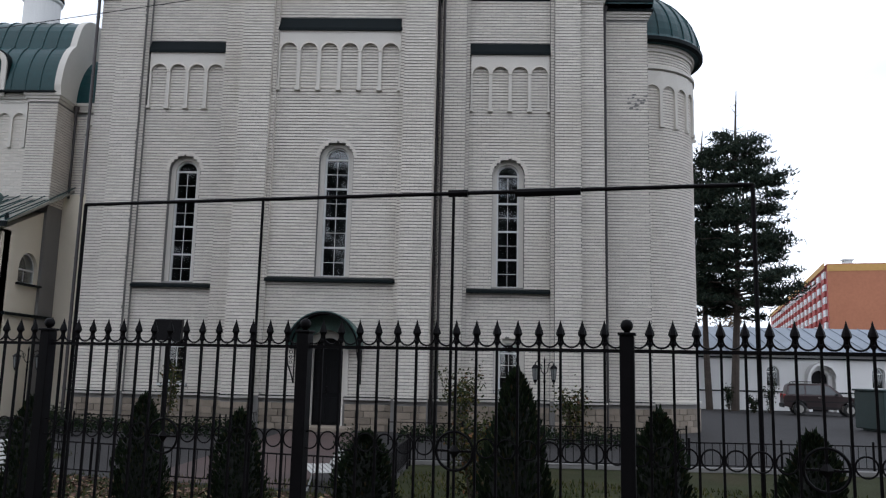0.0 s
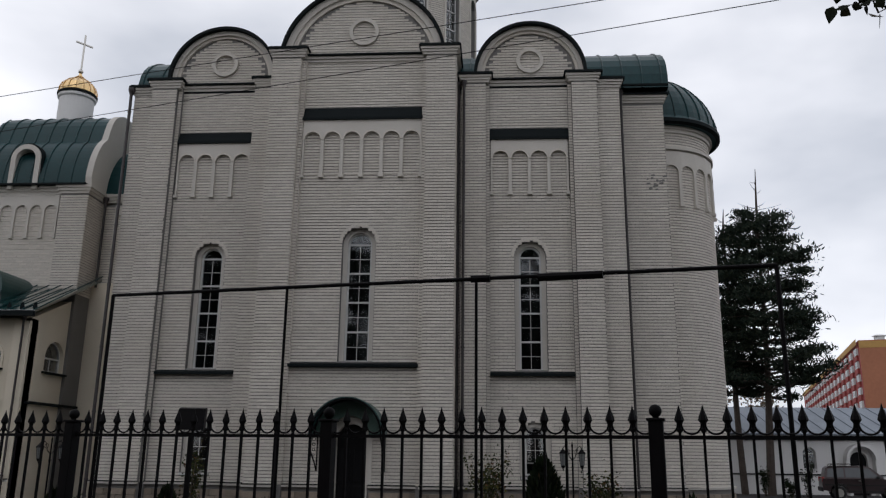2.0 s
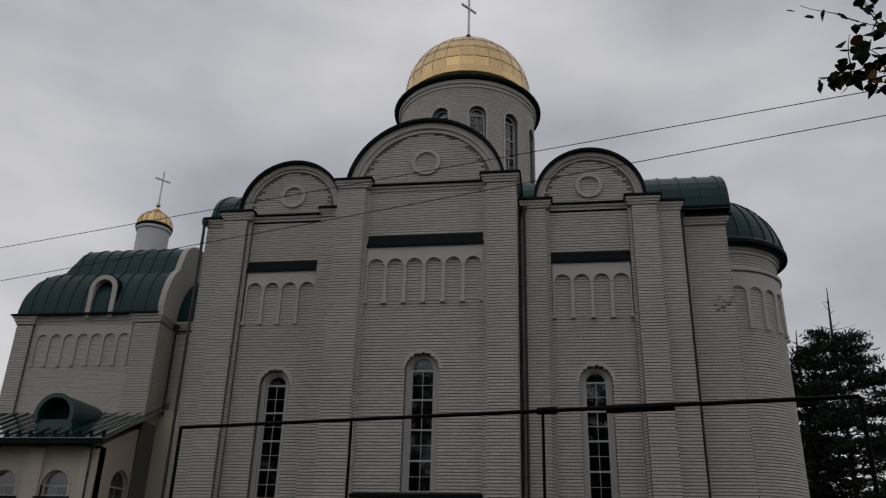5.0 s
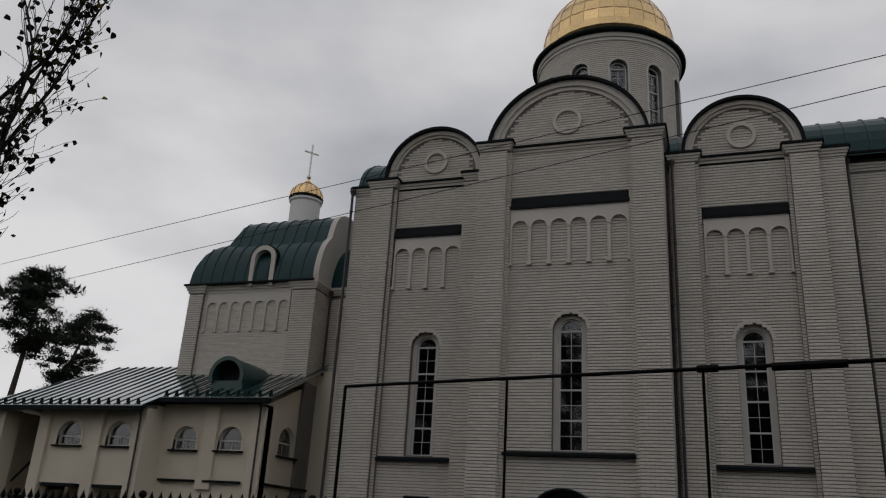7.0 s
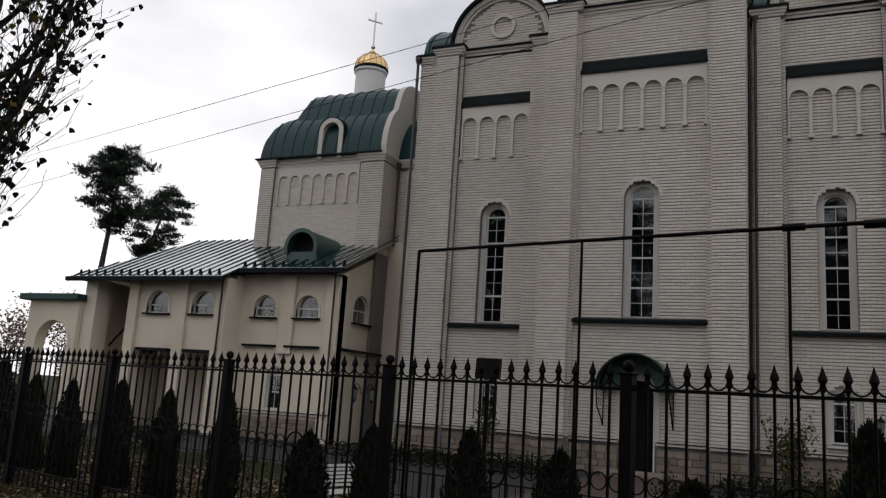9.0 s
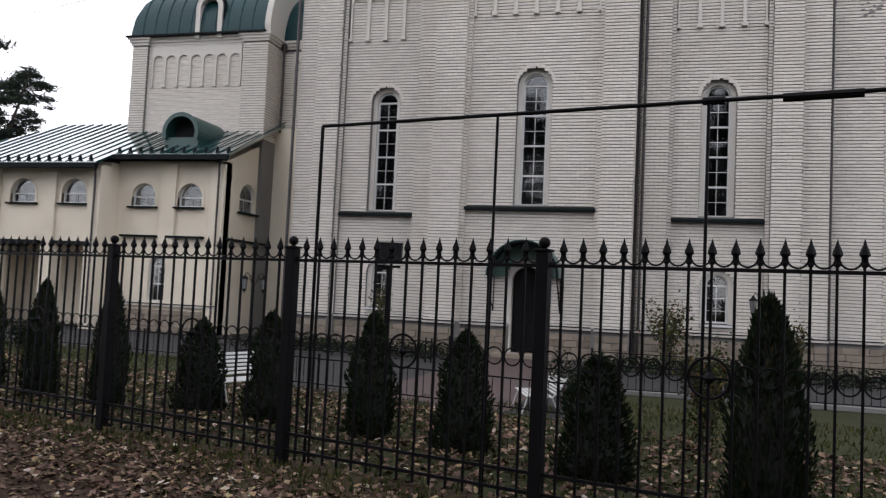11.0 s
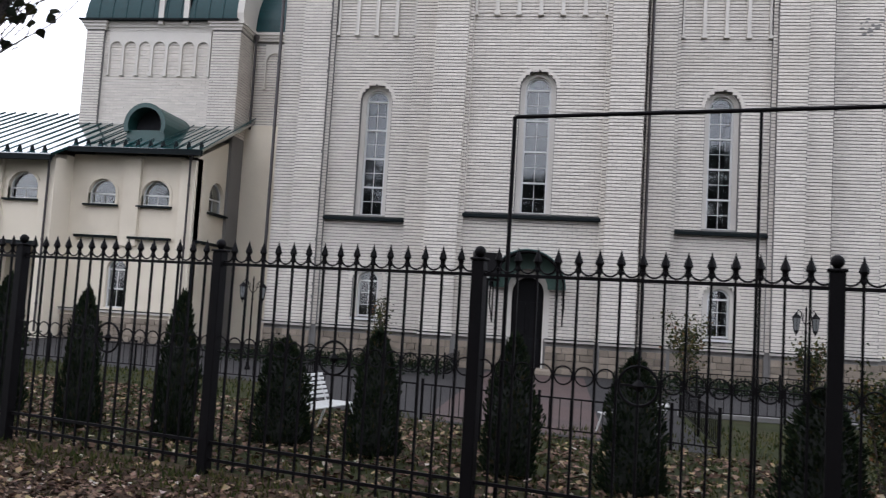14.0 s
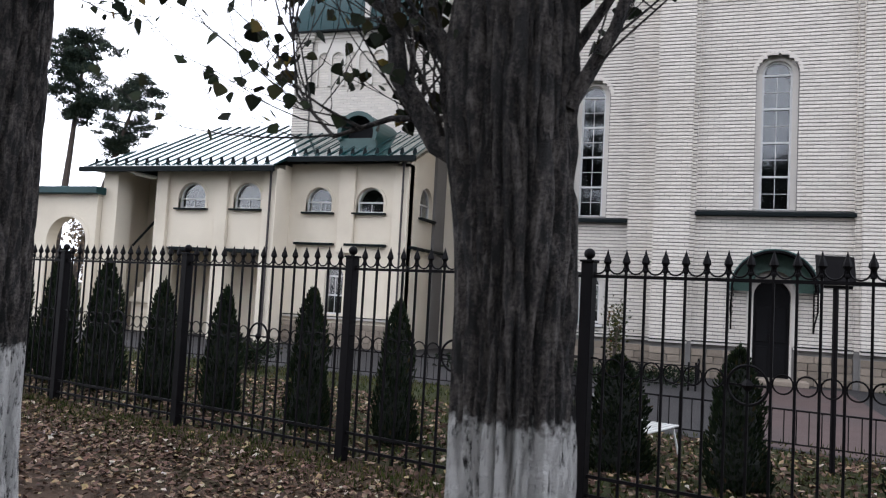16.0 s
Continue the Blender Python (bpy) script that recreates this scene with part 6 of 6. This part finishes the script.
def lantern_post(at, turn):
    l = thing("lantern_post", "black cast iron garden lantern post with two lamps", "street lamp", "garden lanterns")
    l.matrix_basis = pose(*at, 0, 0, turn) @ Matrix.Diagonal((0.72, 0.72, 0.97, 1))
    part("pole", Mesh().lathe([(0.09, 0.0), (0.09, 0.05), (0.05, 0.12), (0.03, 0.3), (0.026, 1.55), (0.04, 1.58), (0.026, 1.62), (0.02, 2.0), (0.03, 2.03), (0.004, 2.12)], 0, 0, 10), BLACKIRON, l)
    for s in (-1, 1):
        part("arm", Mesh().tube([(0, 0, 1.72), (s * 0.10, 0, 1.80), (s * 0.16, 0, 1.98), (s * 0.26, 0, 2.02), (s * 0.31, 0, 1.96)], 0.011, 6).torus((s * 0.13, 0, 1.90), 0.05, 0.007, 12, 4), BLACKIRON, l)
        h = part("lamp_head", Mesh().lathe([(0.01, 1.98), (0.03, 1.95), (0.12, 1.88), (0.125, 1.865), (0.105, 1.86)], s * 0.31, 0, 6), BLACKIRON, l)
        part("lamp_base", Mesh().lathe([(0.07, 1.62), (0.055, 1.58), (0.02, 1.55), (0.005, 1.50)], s * 0.31, 0, 6), BLACKIRON, h)
        part("lamp_glass", Mesh().lathe([(0.065, 1.62), (0.10, 1.86)], s * 0.31, 0, 6), LAMPGLASS, h, "pale hexagonal lantern glass")
        for k in range(6):
            a = radians(60 * k)
            part("glazing_bar", Mesh().tube([(s * 0.31 + 0.067 * math.cos(a), 0.067 * math.sin(a), 1.62), (s * 0.31 + 0.102 * math.cos(a), 0.102 * math.sin(a), 1.86)], 0.006, 4), BLACKIRON, h)


lantern_post((5.63, -5.54, 0), 25)
lantern_post((-5.76, -5.1, 0), 40)
flood = thing("floodlight", "black boxy floodlight on a slim pole", "floodlight", at=(0.04, -12.13, 0), turn=12)
part("pole", Mesh().tube([(0, 0, 0), (0, 0, 1.98)], 0.03, 8), BLACKIRON, flood)
part("bracket", Mesh().box(-0.16, 0.16, -0.03, 0.03, 1.96, 1.99), BLACKIRON, flood)
part("housing", Mesh().add([(x, y, z) for x in (-0.17, 0.17) for y, z in ((-0.10, 2.02), (0.10, 2.06), (0.16, 2.32), (-0.02, 2.30))], [(0, 1, 2, 3), (7, 6, 5, 4), (0, 4, 5, 1), (1, 5, 6, 2), (2, 6, 7, 3), (3, 7, 4, 0)]), BLACKIRON, flood)
part("lamp_glass", Mesh().add([(x, y, z) for x in (-0.14, 0.14) for y, z in ((0.118, 2.07), (0.166, 2.30))], [(0, 1, 3, 2)]), LAMPGLASS, flood)

# ---------------------------------------------------------------- far side of the yard
hall = thing("low_hall", "long white single-storey hall with a blue-grey metal roof", "building")
HH = [(20.5, 0.34, 1.28, 2.42), (26.15, 0.34, 1.28, 2.42), (30.5, 0.34, 1.28, 2.42), (34.5, 0.34, 1.28, 2.42)]
part("front_wall", wall_with_holes(13.0, 48.0, 0.0, 3.15, 22.0, 22.4, [HH[0], (23.0, 0.45, 0.0, 2.2), *HH[1:]]), WHITEWALL, hall)
part("plinth_line", Mesh().box(13.0, 48.0, 21.95, 22.0, 0.98, 1.05), DARKTRIM, hall)
part("eaves_band", Mesh().box(12.8, 48.0, 21.85, 22.0, 2.78, 2.86), DARKTRIM, hall)
part("side_wall", Mesh().box(13.0, 13.4, 22.4, 30.0, 0.0, 3.15), WHITEWALL, hall)
rf = part("roof", Mesh().add([(12.6, 21.5, 3.1), (48.2, 21.5, 3.1), (48.2, 26.5, 4.75), (12.6, 26.5, 4.75), (12.6, 31, 3.1), (48.2, 31, 3.1), (12.6, 21.5, 3.02), (48.2, 21.5, 3.02)], [(0, 1, 2, 3), (3, 2, 5, 4), (6, 7, 1, 0)]), SLATE, hall, "blue-grey seamed metal roof")
sm = Mesh()
for k in range(42):
    x = 13.0 + 0.84 * k
    sm.tube([(x, 21.5, 3.12), (x, 26.5, 4.77)], 0.03, 4)
part("roof_seams", sm, SLATE, rf)
part("gable_end", Mesh().add([(x, y, z) for x in (13.0, 13.3) for y, z in ((22.0, 3.1), (31.0, 3.1), (26.5, 4.7))], [(0, 1, 2), (5, 4, 3), (0, 3, 4, 1), (1, 4, 5, 2), (2, 5, 3, 0)]), WHITEWALL, hall)
for cx, h, s, t in HH:
    arched_window(hall, cx, h, s, t, 22.15, 1, 2, 1)
part("door", Mesh().slab([(22.55, 0.02)] + arc(23.0, 1.75, 0.45, n=14) + [(23.45, 0.02)], 22.2, 22.26), DOORWOOD, hall, "dark arched hall door")
part("door_hood", Mesh().band(arc(23.0, 1.8, 0.68, n=16), arc(23.0, 1.8, 0.80, n=16), 21.5, 22.0), WHITEWALL, hall)
for s in (-1, 1):
    part("door_post", Mesh().box(23.0 + s * 0.74 - 0.06, 23.0 + s * 0.74 + 0.06, 21.6, 22.0, 0.0, 1.8), WHITEWALL, hall)

flats = thing("apartment_block", "orange and red brick apartment block with white balconies", "building")
P0, P1, P2 = Vector((79.8, 150, 0)), Vector((122, 298, 0)), Vector((120, 138, 0))
TOP = 26.3
for name, a, b, mat in (("long_wall", P0, P1, REDBRICK), ("end_wall", P0, P2, ORANGE)):
    part(name, Mesh().add([a, b, b + Vector((0, 0, TOP)), a + Vector((0, 0, TOP))], [(0, 1, 2, 3)]), mat, flats)
e = (P2 - P0).normalized()
en = Vector((e.y, -e.x, 0)) * 0.06
for u0, u1, z0, z1, mat in ((0, 40, TOP - 1.6, TOP - 0.2, YELLOWBRICK), (3.2, 7.0, 6, 10.5, YELLOWBRICK), (10.5, 16.0, 2, 9.0, YELLOWBRICK), (6.5, 9.0, 3, 7.5, YELLOWBRICK)):
    part("colour_panel", Mesh().add([P0 + e * u + en + Vector((0, 0, z)) for u, z in ((u0, z0), (u1, z0), (u1, z1), (u0, z1))], [(0, 1, 2, 3)]), mat, flats)
cap = Mesh().add([P0 + Vector((0, 0, TOP)), P1 + Vector((0, 0, TOP)), P1 + Vector((40, -12, TOP)), P2 + Vector((0, 0, TOP))], [(0, 1, 2, 3)])
part("roof", cap, DARKTRIM, flats)
le = (P1 - P0).normalized()
ln = Vector((-le.y, le.x, 0))
para = Mesh()
for q0, q1 in ((0.0, 1.0),):
    a, b = P0 + ln * 0.5, P1 + ln * 0.5
    para.add([a + Vector((0, 0, TOP - 0.9)), b + Vector((0, 0, TOP - 0.9)), b + Vector((0, 0, TOP + 0.3)), a + Vector((0, 0, TOP + 0.3))], [(0, 1, 2, 3)])
part("parapet", para, YELLOWBRICK, flats)
bal_me = Mesh().box(-1.7, 1.7, -0.4, 0.0, 0.0, 1.05).data("balcony", REDBRICK)
glz_me = Mesh().box(-2.1, 2.1, -0.38, 0.0, 1.05, 2.45).data("balcony_glazing", WHITEPVC)
pan_me = Mesh().box(-1.9, -0.7, -0.41, -0.385, 1.2, 2.3).box(0.7, 1.9, -0.41, -0.385, 1.2, 2.3).data("balcony_pane", LAMPGLASS)
ang = math.degrees(math.atan2(-le.y, -le.x))
for row in range(9):
    for colm in range(17):
        d = 4.0 + colm * 8.6
        p = P0 + le * d + Vector((0, 0, 0.6 + row * 2.72))
        bo = part("balcony", bal_me, None, flats)
        bo.matrix_basis = pose(p.x, p.y, p.z, 0, 0, ang)
        part("balcony_glazing", glz_me, None, bo)
        part("balcony_pane", pan_me, None, bo)
part("roof_vent", Mesh().box(86, 87.6, 155, 156.5, TOP, TOP + 1.6).box(85.7, 87.9, 154.8, 156.7, TOP + 1.6, TOP + 1.9), WHITEWALL, flats)


def car(at, turn):
    c = thing("parked_car", "dark maroon parked off-road estate car in the yard", "car")
    c.matrix_basis = pose(*at, 0, 0, turn) @ Matrix.Diagonal((0.80, 0.80, 0.86, 1))
    low = [(-2.2, 0.50), (-2.24, 0.78), (-2.18, 1.08), (0.95, 1.10), (1.95, 1.0), (2.16, 0.86), (2.22, 0.5), (1.86, 0.42)] + arc(1.38, 0.40, 0.46, 0, 180, 10) + [(0.86, 0.36), (-0.86, 0.36)] + arc(-1.36, 0.40, 0.46, 0, 180, 10) + [(-1.88, 0.44)]
    b = part("body", Mesh().slab(low, -0.86, 0.86), CARPAINT, c)
    cabin = [(-2.10, 1.085), (-1.98, 1.62), (-1.80, 1.74), (0.05, 1.77), (0.34, 1.68), (1.02, 1.09)]
    k = len(cabin)
    top = Mesh().add([(x, s * (0.85 if z < 1.2 else 0.70), z) for s in (-1, 1) for x, z in cabin], [tuple(range(k)), tuple(range(2 * k - 1, k - 1, -1))] + [(i, i + k, (i + 1) % k + k, (i + 1) % k) for i in range(k)])
    part("cabin", top, CARPAINT, c)
    lean = lambda z, s: s * (0.862 - (z - 1.09) * 0.15 / 0.58 + 0.004)
    for s in (-1, 1):
        for poly in (((-1.96, 1.16), (-1.86, 1.60), (-1.05, 1.64), (-1.05, 1.16)), ((-0.97, 1.16), (-0.97, 1.64), (-0.16, 1.66), (-0.16, 1.16)), ((-0.08, 1.16), (-0.08, 1.66), (0.26, 1.62), (0.78, 1.16))):
            part("side_window", Mesh().add([(x, lean(z, s) + s * d, z) for d in (0.0, 0.008) for x, z in poly], [(0, 1, 2, 3), (7, 6, 5, 4), (0, 4, 5, 1), (1, 5, 6, 2), (2, 6, 7, 3), (3, 7, 4, 0)]), CARGLASS, c, "grey reflecting side window")
        part("sill_strip", Mesh().box(-0.84, 0.84, s * 0.87 - 0.012, s * 0.87 + 0.012, 0.40, 0.50), RUBBER, c)
        part("side_moulding", Mesh().box(-2.1, 2.0, s * 0.866 - 0.01, s * 0.866 + 0.01, 0.74, 0.80), RUBBER, c)
        part("door_handle", Mesh().box(-0.32, -0.18, s * 0.875 - 0.012, s * 0.875 + 0.012, 0.98, 1.01), STEEL, c)
        part("door_mirror", Mesh().box(0.60, 0.74, s * 0.98 - 0.08, s * 0.98 + 0.08, 1.12, 1.26, 0.02), RUBBER, c)
        part("headlight", Mesh().box(2.08, 2.19, s * 0.62 - 0.16, s * 0.62 + 0.16, 0.74, 0.90, 0.01), LAMPGLASS, c)
        part("tail_light", Mesh().box(-2.23, -2.10, s * 0.78 - 0.07, s * 0.78 + 0.07, 0.92, 1.16, 0.01), REDBRICK, c)
        part("roof_rail", Mesh().tube([(-1.7, s * 0.62, 1.76), (-1.6, s * 0.62, 1.84), (-0.1, s * 0.62, 1.85), (0.0, s * 0.62, 1.78)], 0.02, 5), BLACKIRON, c)
        for xw in (-1.36, 1.38):
            wh = part("wheel", Mesh().lathe([(0.2, -0.1), (0.34, -0.1), (0.36, -0.06), (0.36, 0.06), (0.34, 0.1), (0.2, 0.1)], 0, 0, 20), RUBBER, c)
            wh.matrix_basis = pose(xw, s * 0.79, 0.36, 90, 0, 0)
            part("rim", Mesh().lathe([(0.001, -0.105), (0.21, -0.11), (0.22, 0.11), (0.001, 0.105)], 0, 0, 10), STEEL, wh)
    part("windscreen", Mesh().add([(0.38, -0.60, 1.64), (0.98, -0.76, 1.15), (0.98, 0.76, 1.15), (0.38, 0.60, 1.64), (0.40, -0.60, 1.66), (1.0, -0.76, 1.17), (1.0, 0.76, 1.17), (0.40, 0.60, 1.66)], [(0, 1, 2, 3), (7, 6, 5, 4), (0, 4, 5, 1), (1, 5, 6, 2), (2, 6, 7, 3), (3, 7, 4, 0)]), CARGLASS, c)
    for x in (2.18, -2.24):
        part("bumper", Mesh().box(x - 0.07, x + 0.07, -0.84, 0.84, 0.42, 0.64, 0.03), RUBBER, c)


car((20.9, 16.9, 0.006), -14)
bin_ = thing("waste_container", "dark green metal waste container in the yard", "container", at=(19.05, 5.6, 0.006), turn=8)
part("body", Mesh().box(-1.5, 1.5, -0.8, 0.8, 0.08, 1.35, 0.03), CONTAINER, bin_)
part("lid", Mesh().box(-1.55, 1.55, -0.85, 0.85, 1.35, 1.42, 0.02), CONTAINER, bin_)
for s in (-1.2, 1.2):
    part("foot", Mesh().box(s - 0.1, s + 0.1, -0.7, 0.7, 0.0, 0.08), CONTAINER, bin_)

# ---------------------------------------------------------------- stone plinth, block by block
plinth_rng = random.Random(77)
stone_cache = {}


def plinth(parent, x0, x1, face, top=0.74):
    """Courses of squared stones along a wall foot, each its own piece."""
    part("plinth_ledge", Mesh().box(x0 - 0.02, x1 + 0.02, face - 0.10, face + 0.05, 0.86, 0.92), PLASTER, parent)
    # Dark strip modelled in for the shadow line at the ledge.
    part("plinth_shadow", Mesh().box(x0 - 0.02, x1 + 0.02, face - 0.12, face + 0.05, 0.92, 0.945), DARKTRIM, parent)
    rows = 4
    hgt = top / rows
    for r in range(rows):
        x = x0
        while x < x1 - 0.03:
            w = min(plinth_rng.choice((0.24, 0.31, 0.38, 0.45)), x1 - x)
            if x1 - x - w < 0.12:
                w = x1 - x
            key = round(w, 2)
            if key not in stone_cache:
                stone_cache[key] = Mesh().box(0.006, key - 0.006, -0.035, 0.03, 0.006, hgt - 0.006, 0.010).data("stone", STONE)
            st = part("stone", stone_cache[key], None, parent)
            st.location = (x, face - plinth_rng.uniform(0.0, 0.012), hgt * r)
            x += w


for x0, x1, y, top in PIERS:
    if x1 - x0 > 0.3 and y < 1.1:
        plinth(church, x0, x1, y - 0.03)
plinth(church, -1.86, -0.5, -0.03)
plinth(church, 0.56, 1.86, -0.03)
plinth(church, -6.067, -3.623, 0.71)
plinth(church, 3.898, 6.342, 0.71)
plinth(church, 7.95, 9.4, 1.17)
plinth(annex, -14.25, -10.2, 0.77)
part("plinth_ledge", Mesh().lathe([(2.0, 0.86), (2.10, 0.87), (2.10, 0.92), (2.12, 0.93), (2.0, 0.945)], AX, AY, 40, -90, 90), PLASTER, apse)
apse_stone = Mesh().box(-0.155, 0.155, -0.035, 0.05, 0.006, 0.179, 0.010).data("stone", STONE)
for r in range(4):
    for k in range(20):
        a = radians(-88 + k * 9.0 + (4.5 if r % 2 else 0))
        st = part("stone", apse_stone, None, apse)
        st.matrix_basis = pose(AX + 2.03 * math.cos(a), AY + 2.03 * math.sin(a), 0.185 * r, 0, 0, math.degrees(a) + 90)
